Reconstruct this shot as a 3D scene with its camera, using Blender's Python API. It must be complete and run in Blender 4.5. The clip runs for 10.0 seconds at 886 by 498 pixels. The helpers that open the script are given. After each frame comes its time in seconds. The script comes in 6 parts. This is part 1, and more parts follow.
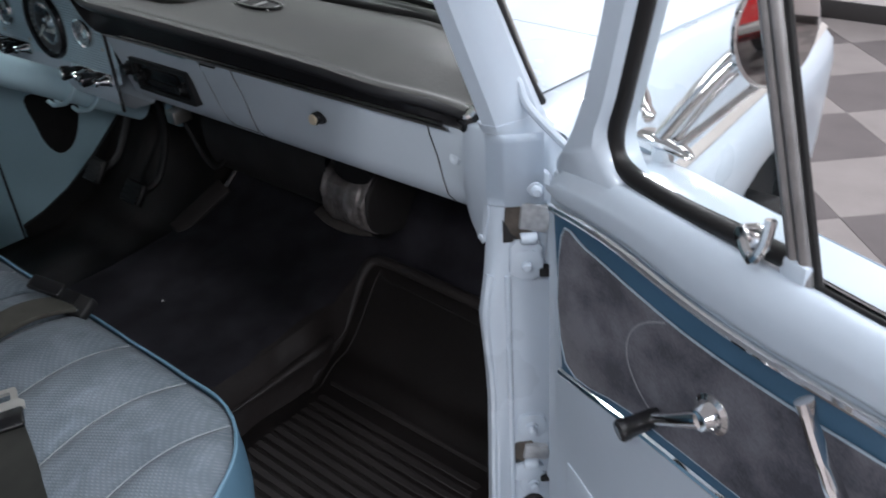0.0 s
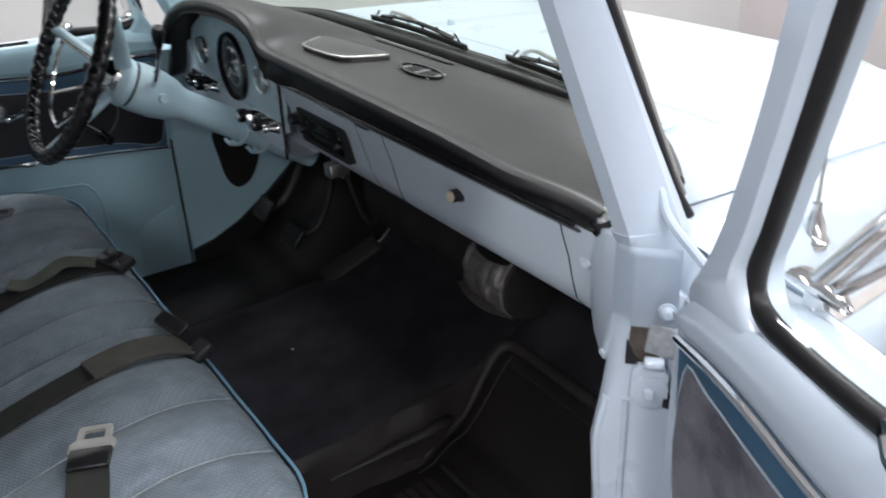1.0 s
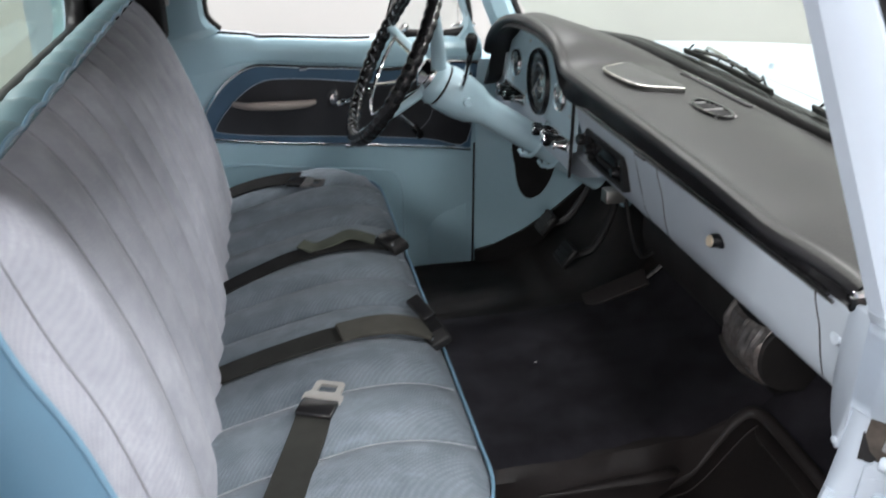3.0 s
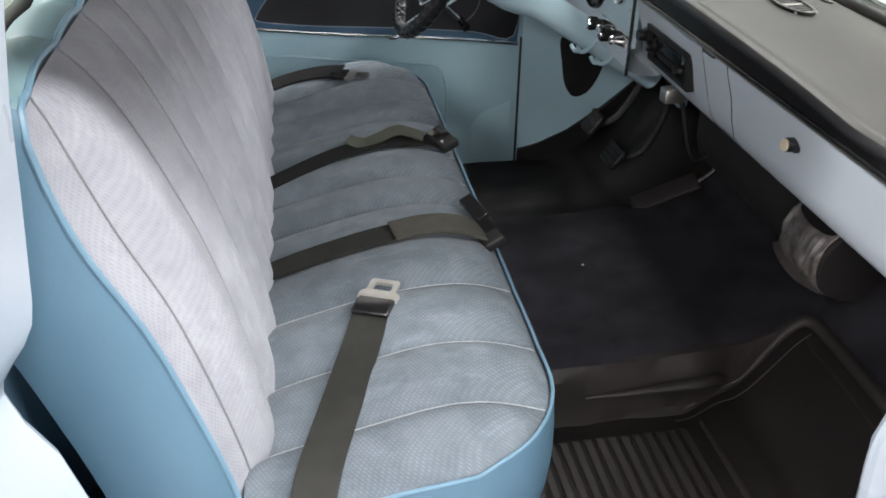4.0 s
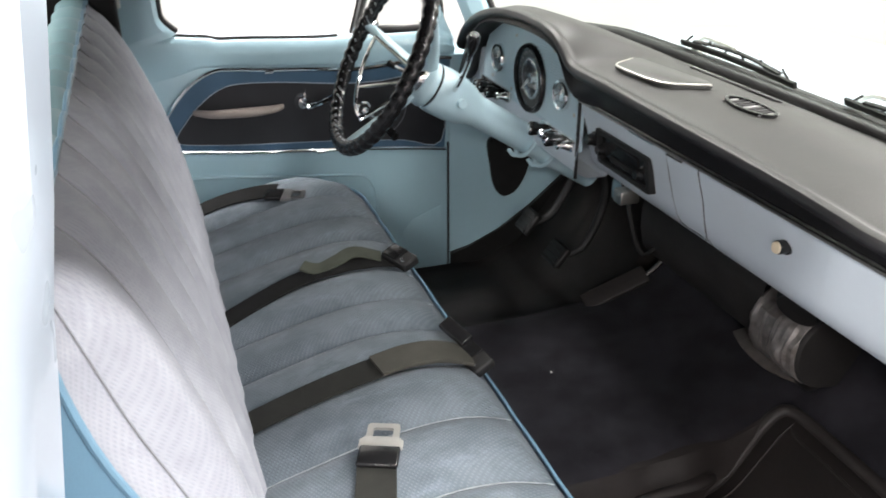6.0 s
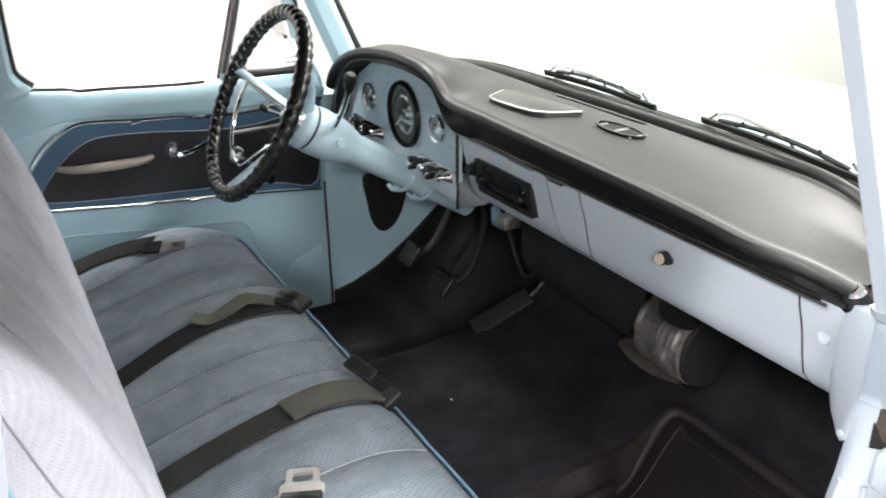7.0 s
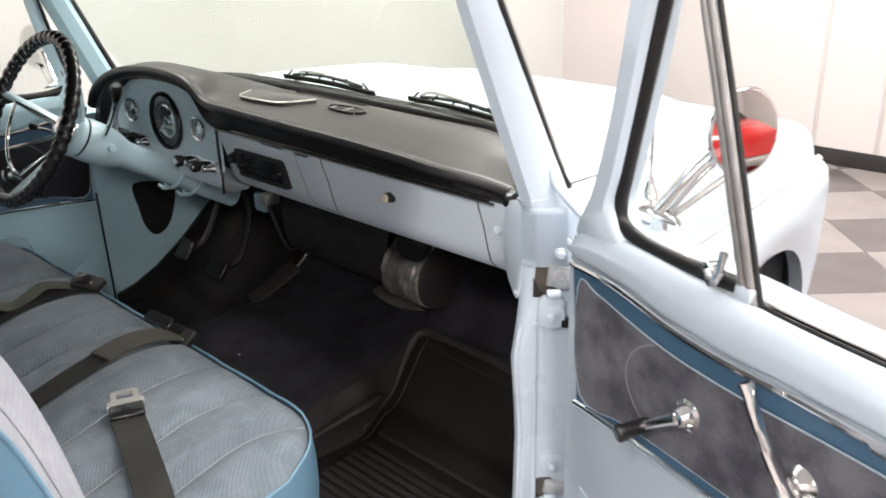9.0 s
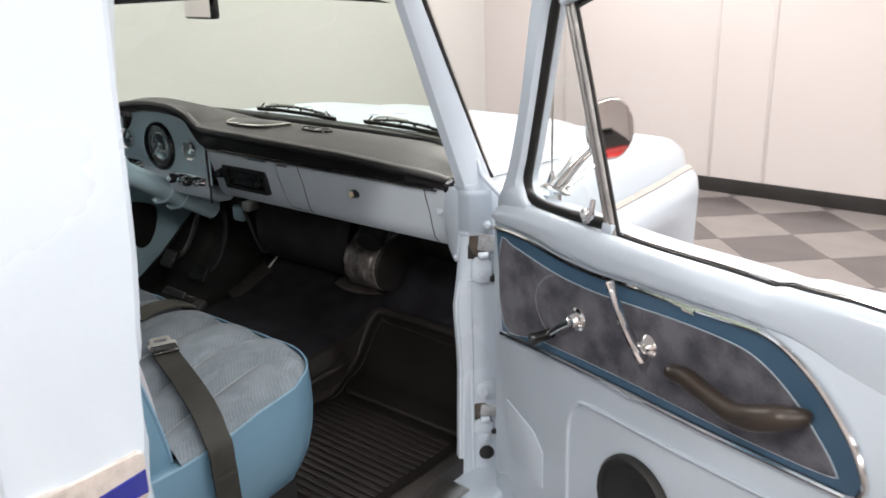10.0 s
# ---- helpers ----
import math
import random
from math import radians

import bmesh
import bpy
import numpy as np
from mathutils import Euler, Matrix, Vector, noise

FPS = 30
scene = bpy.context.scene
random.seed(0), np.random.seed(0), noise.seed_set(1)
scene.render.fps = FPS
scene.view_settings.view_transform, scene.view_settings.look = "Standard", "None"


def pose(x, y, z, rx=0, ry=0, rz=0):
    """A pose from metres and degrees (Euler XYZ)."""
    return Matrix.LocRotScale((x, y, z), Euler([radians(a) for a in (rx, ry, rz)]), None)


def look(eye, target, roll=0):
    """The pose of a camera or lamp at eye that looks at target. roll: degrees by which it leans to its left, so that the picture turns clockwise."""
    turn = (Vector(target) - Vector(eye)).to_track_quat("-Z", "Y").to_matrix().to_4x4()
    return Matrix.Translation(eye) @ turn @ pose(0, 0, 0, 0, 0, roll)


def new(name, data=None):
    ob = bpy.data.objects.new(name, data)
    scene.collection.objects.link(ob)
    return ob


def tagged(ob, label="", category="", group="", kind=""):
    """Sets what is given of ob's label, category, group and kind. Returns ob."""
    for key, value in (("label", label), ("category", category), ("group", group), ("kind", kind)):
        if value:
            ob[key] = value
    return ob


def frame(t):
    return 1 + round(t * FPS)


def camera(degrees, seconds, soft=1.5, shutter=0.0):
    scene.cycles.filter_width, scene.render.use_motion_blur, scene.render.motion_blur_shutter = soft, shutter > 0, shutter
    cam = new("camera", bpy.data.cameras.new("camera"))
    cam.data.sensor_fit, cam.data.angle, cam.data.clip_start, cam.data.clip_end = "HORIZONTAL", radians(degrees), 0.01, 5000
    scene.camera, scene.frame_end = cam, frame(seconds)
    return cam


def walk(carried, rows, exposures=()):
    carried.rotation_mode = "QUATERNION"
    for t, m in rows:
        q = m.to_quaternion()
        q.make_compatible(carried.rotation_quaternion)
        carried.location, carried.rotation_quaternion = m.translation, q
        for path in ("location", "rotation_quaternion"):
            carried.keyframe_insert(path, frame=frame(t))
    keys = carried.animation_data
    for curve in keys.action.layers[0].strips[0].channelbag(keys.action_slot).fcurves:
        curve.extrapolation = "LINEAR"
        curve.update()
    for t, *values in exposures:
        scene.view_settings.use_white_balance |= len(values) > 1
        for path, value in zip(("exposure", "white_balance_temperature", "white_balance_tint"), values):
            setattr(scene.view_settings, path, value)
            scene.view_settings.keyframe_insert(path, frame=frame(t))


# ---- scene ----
cam = camera(54.5, 10.0, soft=1.7, shutter=0.4)
PATH = [
    (0, (-0.791, -1.344, 1.591), (0.473, -0.185, 0.563), -4.2),
    (0.5, (-0.735, -1.337, 1.595), (0.413, -0.019, 0.623), -3.2),
    (1, (-0.661, -1.33, 1.592), (0.33, 0.158, 0.696), -2.2),
    (1.5, (-0.597, -1.325, 1.592), (0.207, 0.316, 0.78), -1.5),
    (2, (-0.573, -1.341, 1.593), (0.087, 0.389, 0.838), -1.1),
    (2.5, (-0.57, -1.361, 1.591), (-0.057, 0.42, 0.838), -0.6),
    (3, (-0.591, -1.375, 1.585), (-0.232, 0.409, 0.755), -0.0),
    (3.2, (-0.601, -1.378, 1.581), (-0.27, 0.387, 0.699), 0.3),
    (4.3, (-0.654, -1.315, 1.57), (-0.365, 0.36, 0.516), 0.6),
    (4.5, (-0.668, -1.302, 1.572), (-0.367, 0.384, 0.54), 0.6),
    (5, (-0.703, -1.262, 1.583), (-0.356, 0.451, 0.611), 0.4),
    (5.5, (-0.735, -1.228, 1.59), (-0.287, 0.492, 0.674), 0.1),
    (7, (-0.817, -1.212, 1.603), (0.068, 0.396, 0.809), -0.8),
    (7.5, (-0.846, -1.244, 1.605), (0.186, 0.277, 0.816), -1.1),
    (8, (-0.877, -1.317, 1.605), (0.27, 0.123, 0.822), -1.4),
    (8.5, (-0.933, -1.417, 1.605), (0.312, -0.053, 0.837), -1.6),
    (9, (-1.029, -1.541, 1.61), (0.291, -0.233, 0.869), -1.8),
    (9.5, (-1.192, -1.681, 1.615), (0.194, -0.421, 0.916), -2.0),
    (10, (-1.429, -1.841, 1.63), (0.033, -0.631, 0.999), -1.7),
]
EXPOSURES = [(0.0, -0.82, 5850, 10), (1.0, -0.58, 6000, 10), (2.0, -0.40, 6050, 10), (3.0, -0.10, 6150, 10), (4.5, 0.27, 6400, 10), (5.5, 0.36, 6420, 10), (7.0, 0.52, 6420, 10), (7.5, 0.55, 6450, 10), (8.5, 0.29, 6580, 10), (9.0, -0.04, 6580, 10), (10.0, -0.48, 6560, 10)]
walk(cam, [(t, look(e, a, r)) for t, e, a, r in PATH], EXPOSURES)

# ---- world and lamps ----
world = bpy.data.worlds.new("world")
scene.world = world
world.use_nodes = True
world.node_tree.nodes["Background"].inputs[0].default_value = (0.9, 0.95, 1.0, 1)
world.node_tree.nodes["Background"].inputs[1].default_value = 0.05

ROOM_X0, ROOM_X1, ROOM_Y0, ROOM_Y1, ROOM_Z = -4.6, 4.5, -11.8, 2.55, 3.3
# added, unseen lamps; the one at x 3.55 softens the backrest's shadow edge
LAMPS = [(-2.6, -8.6), (0.2, -8.6), (3.0, -8.6), (-2.6, -4.6), (0.2, -4.6), (3.0, -4.6), (-2.6, -1.7), (0.2, -1.7), (2.5, -1.6), (2.5, 0.8), (3.55, 0.8), (0.1, 1.4), (-2.6, 1.4)]
LAMP_WATTS = 78.0
for lx, ly in LAMPS:
    light = bpy.data.lights.new("ceiling_lamp", "AREA")
    light.shape, light.size, light.size_y = "RECTANGLE", 1.2, 0.28
    # strength by row, set to lift the door, dash and backrest
    light.energy, light.color = LAMP_WATTS * (1.1 if ly > 1 else 2.4 if ly < -8 else (2.25 if lx < -2 else 1.5) if ly < -4 else 1.35 if lx < -2 else 1.45 if lx > 3 and ly > 0 else 1.25 if lx > 2 else 0.95), (1.0, 0.962, 0.925)
    lamp = new("ceiling_lamp", light)
    lamp.matrix_world = pose(lx, ly, ROOM_Z - 0.09)

# ---- materials ----
MATS = {}


def material(name, color, rough=0.5, metal=0.0, var=0.08, scale=8.0, bump=0.0, bscale=200.0, coat=0.0, sheen=0.0, spec=0.5, rvar=0.1, color2=None, aniso=None):
    """A procedural surface: base colour with two scales of variation, roughness variation and a fine bump."""
    m = bpy.data.materials.new(name)
    m.use_nodes = True
    nt = m.node_tree
    n, l = nt.nodes, nt.links
    b = n["Principled BSDF"]
    tc = n.new("ShaderNodeTexCoord")
    big, fine = n.new("ShaderNodeTexNoise"), n.new("ShaderNodeTexNoise")
    big.inputs["Scale"].default_value, big.inputs["Detail"].default_value = scale, 4
    fine.inputs["Scale"].default_value, fine.inputs["Detail"].default_value = bscale, 3
    l.new(tc.outputs["Object"], big.inputs["Vector"])
    if aniso:
        mp = n.new("ShaderNodeMapping")
        mp.inputs["Scale"].default_value = aniso
        l.new(tc.outputs["Object"], mp.inputs["Vector"])
        l.new(mp.outputs["Vector"], fine.inputs["Vector"])
    else:
        l.new(tc.outputs["Object"], fine.inputs["Vector"])
    mix = n.new("ShaderNodeMix")
    mix.data_type = "RGBA"
    c2 = color2 or tuple(c * (1 - var) for c in color)
    mix.inputs[6].default_value, mix.inputs[7].default_value = (*color, 1), (*c2, 1)
    ramp = n.new("ShaderNodeMapRange")
    ramp.inputs["From Min"].default_value, ramp.inputs["From Max"].default_value = 0.35, 0.65
    add = n.new("ShaderNodeMath")
    add.operation = "MULTIPLY_ADD"
    add.inputs[1].default_value = 0.25
    l.new(fine.outputs["Fac"], add.inputs[0])
    l.new(big.outputs["Fac"], add.inputs[2])
    sub = n.new("ShaderNodeMath")
    sub.operation = "SUBTRACT"
    sub.inputs[1].default_value = 0.125
    l.new(add.outputs[0], sub.inputs[0])
    l.new(sub.outputs[0], ramp.inputs["Value"])
    l.new(ramp.outputs[0], mix.inputs[0])
    l.new(mix.outputs[2], b.inputs["Base Color"])
    rr = n.new("ShaderNodeMapRange")
    rr.inputs["To Min"].default_value, rr.inputs["To Max"].default_value = max(rough * (1 - rvar), 0.01), min(rough * (1 + rvar), 1)
    l.new(big.outputs["Fac"], rr.inputs["Value"])
    l.new(rr.outputs[0], b.inputs["Roughness"])
    b.inputs["Metallic"].default_value = metal
    b.inputs["Coat Weight"].default_value = coat
    b.inputs["Coat Roughness"].default_value = 0.06
    b.inputs["Sheen Weight"].default_value = sheen
    b.inputs["Sheen Roughness"].default_value = 0.4
    b.inputs["Specular IOR Level"].default_value = spec
    if bump:
        bp = n.new("ShaderNodeBump")
        bp.inputs["Strength"].default_value, bp.inputs["Distance"].default_value = bump, 0.002
        l.new(fine.outputs["Fac"], bp.inputs["Height"])
        l.new(bp.outputs[0], b.inputs["Normal"])
    MATS[name] = m
    return m


def glass(name, color, gloss=0.5):
    """A thin pane: tinted see-through sheet with Fresnel gloss."""
    m = bpy.data.materials.new(name)
    m.use_nodes = True
    n, l = m.node_tree.nodes, m.node_tree.links
    n.remove(n["Principled BSDF"])
    tr, gl, mx, fr = (n.new(k) for k in ("ShaderNodeBsdfTransparent", "ShaderNodeBsdfGlossy", "ShaderNodeMixShader", "ShaderNodeLayerWeight"))
    tr.inputs["Color"].default_value = (*color, 1)
    gl.inputs["Roughness"].default_value = 0.02
    fr.inputs["Blend"].default_value = 0.5
    pw, sc = n.new("ShaderNodeMath"), n.new("ShaderNodeMath")
    pw.operation, sc.operation = "POWER", "MULTIPLY_ADD"
    pw.inputs[1].default_value = 4.0
    sc.inputs[1].default_value, sc.inputs[2].default_value = gloss, 0.03
    l.new(fr.outputs["Facing"], pw.inputs[0])
    l.new(pw.outputs[0], sc.inputs[0])
    l.new(sc.outputs[0], mx.inputs[0])
    l.new(tr.outputs[0], mx.inputs[1])
    l.new(gl.outputs[0], mx.inputs[2])
    l.new(mx.outputs[0], n["Material Output"].inputs["Surface"])
    MATS[name] = m
    return m


def cloth(name, color, color2, pitch=0.0062, depth=0.45, wear=0.6, relief=0.5, dot=(0.45, 0.5, 0.6)):
    """Velour with a fine woven dot pattern and worn, lighter patches."""
    m = material(name, color, 0.95, 0, 0.2, 24, 0.0, 160, sheen=0.12, spec=0.15, color2=color2)
    nt = m.node_tree
    n, l = nt.nodes, nt.links
    tc = [k for k in n if k.type == "TEX_COORD"][0]
    w1, w2 = n.new("ShaderNodeTexWave"), n.new("ShaderNodeTexWave")
    sep, com, add2 = n.new("ShaderNodeSeparateXYZ"), n.new("ShaderNodeCombineXYZ"), n.new("ShaderNodeMath")
    l.new(tc.outputs["Object"], sep.inputs[0])
    l.new(sep.outputs["X"], add2.inputs[0])
    l.new(sep.outputs["Z"], add2.inputs[1])
    l.new(sep.outputs["Y"], com.inputs["X"])
    l.new(add2.outputs[0], com.inputs["Y"])
    mp2 = n.new("ShaderNodeMapping")
    mp2.inputs["Rotation"].default_value = (0, 0, radians(33))
    l.new(com.outputs[0], mp2.inputs["Vector"])
    for w, d in ((w1, "X"), (w2, "Y")):
        w.bands_direction = d
        w.inputs["Scale"].default_value = 0.314 / pitch
        w.inputs["Distortion"].default_value = 0.4
        l.new(mp2.outputs["Vector"], w.inputs["Vector"])
    mul = n.new("ShaderNodeMath")
    mul.operation = "MULTIPLY"
    l.new(w1.outputs["Fac"], mul.inputs[0])
    l.new(w2.outputs["Fac"], mul.inputs[1])
    bp = n.new("ShaderNodeBump")
    bp.inputs["Strength"].default_value, bp.inputs["Distance"].default_value = relief, 0.002
    l.new(mul.outputs[0], bp.inputs["Height"])
    l.new(bp.outputs[0], n["Principled BSDF"].inputs["Normal"])
    mixer = [k for k in n if k.type == "MIX"][0]
    dots = n.new("ShaderNodeMix")
    dots.data_type = "RGBA"
    dots.blend_type = "MULTIPLY"
    fac = n.new("ShaderNodeMath")
    fac.operation = "MULTIPLY"
    fac.inputs[1].default_value = depth
    l.new(mul.outputs[0], fac.inputs[0])
    l.new(fac.outputs[0], dots.inputs[0])
    l.new(mixer.outputs[2], dots.inputs[6])
    dots.inputs[7].default_value = dot + (1,)
    rub = n.new("ShaderNodeTexNoise")
    rub.inputs["Scale"].default_value, rub.inputs["Detail"].default_value, rub.inputs["Roughness"].default_value = 13, 12, 0.80
    stretch = n.new("ShaderNodeMapping")
    stretch.inputs["Scale"].default_value = (1.0, 2.2, 1.0)
    l.new(tc.outputs["Object"], stretch.inputs["Vector"])
    l.new(stretch.outputs["Vector"], rub.inputs["Vector"])
    worn = n.new("ShaderNodeMapRange")
    worn.inputs["From Min"].default_value, worn.inputs["From Max"].default_value = 0.52, 0.74
    worn.inputs["To Max"].default_value = wear
    l.new(rub.outputs["Fac"], worn.inputs["Value"])
    pale = n.new("ShaderNodeMix")
    pale.data_type = "RGBA"
    pale.inputs[7].default_value = tuple(min(1, 1.9 * c) for c in color) + (1,)
    l.new(worn.outputs[0], pale.inputs[0])
    l.new(dots.outputs[2], pale.inputs[6])
    l.new(pale.outputs[2], n["Principled BSDF"].inputs["Base Color"])
    return m


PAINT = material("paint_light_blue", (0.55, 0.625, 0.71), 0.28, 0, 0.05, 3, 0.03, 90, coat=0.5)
# body paint lightened for the dash: the light on its face is painted in
PAINT_DASH_LIT = material("paint_dash_blue_lit", (0.665, 0.745, 0.82), 0.28, 0, 0.05, 3, 0.03, 90, coat=0.5)
# body paint in a darker, greener tone: the cab's dim light put into colour
PAINT_SHADE = material("paint_blue_shade", (0.385, 0.565, 0.64), 0.36, 0, 0.06, 4, 0.04, 120, coat=0.3)
PAINT_COL = material("paint_column_blue", (0.475, 0.645, 0.715), 0.34, 0, 0.06, 5, 0.04, 120, coat=0.3)
PAINT_LINE = material("paint_ribbed", (0.53, 0.675, 0.745), 0.4, 0, 0.08, 6, 0.05, 90)
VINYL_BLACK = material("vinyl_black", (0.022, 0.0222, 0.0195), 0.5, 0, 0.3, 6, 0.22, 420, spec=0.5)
# same pad vinyl, darkened to paint the shade on its front
VINYL_SHADE = material("vinyl_black_shade", (0.014, 0.0135, 0.015), 0.42, 0, 0.25, 7, 0.12, 420, spec=0.6)
BLACK_GLOSS = material("plastic_black_gloss", (0.014, 0.014, 0.015), 0.22, 0, 0.3, 20, 0.02, 200)
BLACK_MATT = material("plastic_black", (0.012, 0.012, 0.0125), 0.6, 0, 0.3, 20, 0.1, 300)
RUBBER = material("rubber_black", (0.013, 0.0125, 0.0125), 0.45, 0, 0.3, 12, 0.1, 250, spec=0.35)
MAT_RUBBER = material("rubber_mat_brown_black", (0.024, 0.0200, 0.0194), 0.58, 0, 0.35, 6, 0.25, 120, spec=0.35)
CARPET = material("carpet_navy", (0.054, 0.052, 0.063), 0.95, 0, 0.4, 14, 0.8, 900, sheen=0.08, spec=0.1)
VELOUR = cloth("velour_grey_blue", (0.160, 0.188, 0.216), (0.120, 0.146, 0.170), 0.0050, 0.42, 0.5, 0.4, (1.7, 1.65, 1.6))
# the seat's velour made paler to paint the light on the backrest
VELOUR_LIT = cloth("velour_grey_lit", (0.335, 0.345, 0.38), (0.285, 0.295, 0.33), 0.0040, 0.22, 0.25, 0.2)
VINYL_BLUE = material("vinyl_blue", (0.105, 0.200, 0.280), 0.42, 0, 0.1, 5, 0.08, 500)
PIPING = material("piping_blue", (0.155, 0.275, 0.37), 0.4, 0, 0.1, 30, 0.05, 500)
STITCH = material("stitch_grey", (0.43, 0.47, 0.50), 0.9, 0, 0.2, 60, 0.2, 600)
VINYL_TEAL = material("vinyl_teal", (0.21, 0.33, 0.36), 0.42, 0, 0.1, 5, 0.08, 500)
TRIM_BLUE = material("vinyl_navy", (0.055, 0.12, 0.195), 0.45, 0, 0.15, 8, 0.06, 400)
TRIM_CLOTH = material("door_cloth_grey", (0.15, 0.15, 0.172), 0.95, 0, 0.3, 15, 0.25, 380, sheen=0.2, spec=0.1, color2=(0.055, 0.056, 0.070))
CHROME = material("chrome", (0.82, 0.82, 0.82), 0.1, 1, 0.05, 20, 0.02, 150)
BAR = material("steel_dark", (0.30, 0.295, 0.295), 0.42, 1, 0.2, 30, 0.05, 200)
STEEL = material("steel_dull", (0.55, 0.54, 0.5), 0.35, 1, 0.15, 30, 0.05, 200)
TONGUE = material("tongue_zinc", (0.56, 0.55, 0.52), 0.38, 0.6, 0.1, 40, 0.05, 200)
WEBBING = material("webbing_olive_grey", (0.026, 0.0265, 0.023), 0.7, 0, 0.3, 25, 0.35, 900, spec=0.3)
WEB_BLACK = material("webbing_black", (0.009, 0.009, 0.009), 0.75, 0, 0.3, 25, 0.35, 900, spec=0.25)
WEB_GREEN = material("webbing_green", (0.066, 0.074, 0.055), 0.85, 0, 0.25, 25, 0.35, 900)
BROWN = material("armrest_brown", (0.040, 0.029, 0.022), 0.36, 0, 0.2, 10, 0.06, 400)
TAUPE = material("armrest_taupe", (0.36, 0.31, 0.28), 0.4, 0, 0.2, 10, 0.06, 400)
DIAL = material("dial_grey", (0.12, 0.12, 0.125), 0.4, 0, 0.1, 20)
DIAL_LIGHT = material("dial_silver", (0.55, 0.56, 0.56), 0.3, 0.6, 0.1, 20)
WHITE = material("marking_white", (0.75, 0.75, 0.72), 0.5, 0, 0.05, 20)
CREAM = material("knob_cream", (0.72, 0.62, 0.46), 0.35, 0, 0.05, 20)
WALL = material("wall_warm_white", (0.515, 0.474, 0.468), 0.7, 0, 0.035, 1.2, 0.08, 60)
WALL_B = material("wall_white", (0.475, 0.473, 0.458), 0.7, 0, 0.03, 1.2, 0.08, 60)
CEIL = material("ceiling_white", (0.7, 0.7, 0.69), 0.8, 0, 0.05, 2, 0.1, 50)
BASE = material("baseboard_black", (0.022, 0.02, 0.02), 0.4, 0, 0.3, 6, 0.05, 80)
TILE_DARK = material("tile_dark", (0.088, 0.077, 0.078), 0.3, 0, 0.2, 5, 0.04, 90, coat=0.2)
TILE_LIGHT = material("tile_light", (0.200, 0.180, 0.175), 0.3, 0, 0.15, 5, 0.04, 90, coat=0.2)
GROUT = material("tile_joint", (0.10, 0.09, 0.09), 0.8, 0, 0.2, 10)
SPEAKER = material("speaker_cone", (0.006, 0.006, 0.0065), 0.7, 0, 0.2, 20, 0.2, 500)
BADGE_BLUE = material("badge_blue", (0.012, 0.02, 0.23), 0.25, 0, 0.1, 20, coat=0.3)
BADGE_CREAM = material("badge_cream", (0.46, 0.425, 0.40), 0.4, 0.1, 0.08, 20)
BADGE_METAL = material("badge_metal", (0.66, 0.61, 0.57), 0.3, 0.4, 0.25, 40)
RED = material("paint_red", (0.45, 0.012, 0.012), 0.2, 0, 0.1, 3, coat=0.6)
HEADLINER = material("headliner_black", (0.008, 0.008, 0.0085), 0.9, 0, 0.3, 12, 0.2, 300, spec=0.15)
KICK_BLACK = material("pad_black", (0.006, 0.006, 0.006), 0.85, 0, 0.3, 15, 0.1, 200)
HEATER = material("heater_wrap", (0.40, 0.365, 0.35), 0.34, 0.6, 0.5, 30, 0.6, 60)
FLANGE = material("heater_flange", (0.20, 0.175, 0.16), 0.36, 0.4, 0.4, 20, 0.3, 90)
CASE_BLACK = material("heater_case_black", (0.026, 0.024, 0.0235), 0.62, 0, 0.3, 12, 0.15, 120, spec=0.5)
FIREWALL = material("firewall_lining", (0.042, 0.037, 0.035), 0.5, 0, 0.5, 9, 0.2, 200)
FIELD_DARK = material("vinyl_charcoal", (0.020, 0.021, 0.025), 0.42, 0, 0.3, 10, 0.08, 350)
COVER = material("cover_satin_black", (0.040, 0.040, 0.038), 0.34, 0, 0.2, 20, 0.03, 200)
WEB_LIGHT = material("webbing_olive", (0.060, 0.058, 0.047), 0.85, 0, 0.25, 25, 0.35, 900)
SLOT = material("primer_brown", (0.095, 0.08, 0.066), 0.6, 0, 0.5, 40, 0.2, 150)
LINK = material("primer_overspray", (0.47, 0.49, 0.51), 0.5, 0, 0.4, 30, 0.2, 120)
WELT = material("welt_pale_blue", (0.33, 0.40, 0.47), 0.45, 0, 0.1, 30, 0.05, 500)
SEAM_DARK = material("seam_grey", (0.22, 0.225, 0.245), 0.9, 0, 0.1, 30)
GLASS_T = glass("windshield_glass", (0.80, 0.87, 0.82), 0.25)
GLASS_C = glass("clear_glass", (0.96, 0.97, 0.965), 0.4)
MIRROR = material("mirror_silver", (0.75, 0.75, 0.73), 0.02, 1, 0.0, 5)
LAMP_FACE = material("lamp_diffuser", (0.85, 0.85, 0.83), 0.6)
LAMP_FACE.node_tree.nodes["Principled BSDF"].inputs["Emission Color"].default_value = (1, 0.98, 0.96, 1)
LAMP_FACE.node_tree.nodes["Principled BSDF"].inputs["Emission Strength"].default_value = 4.0


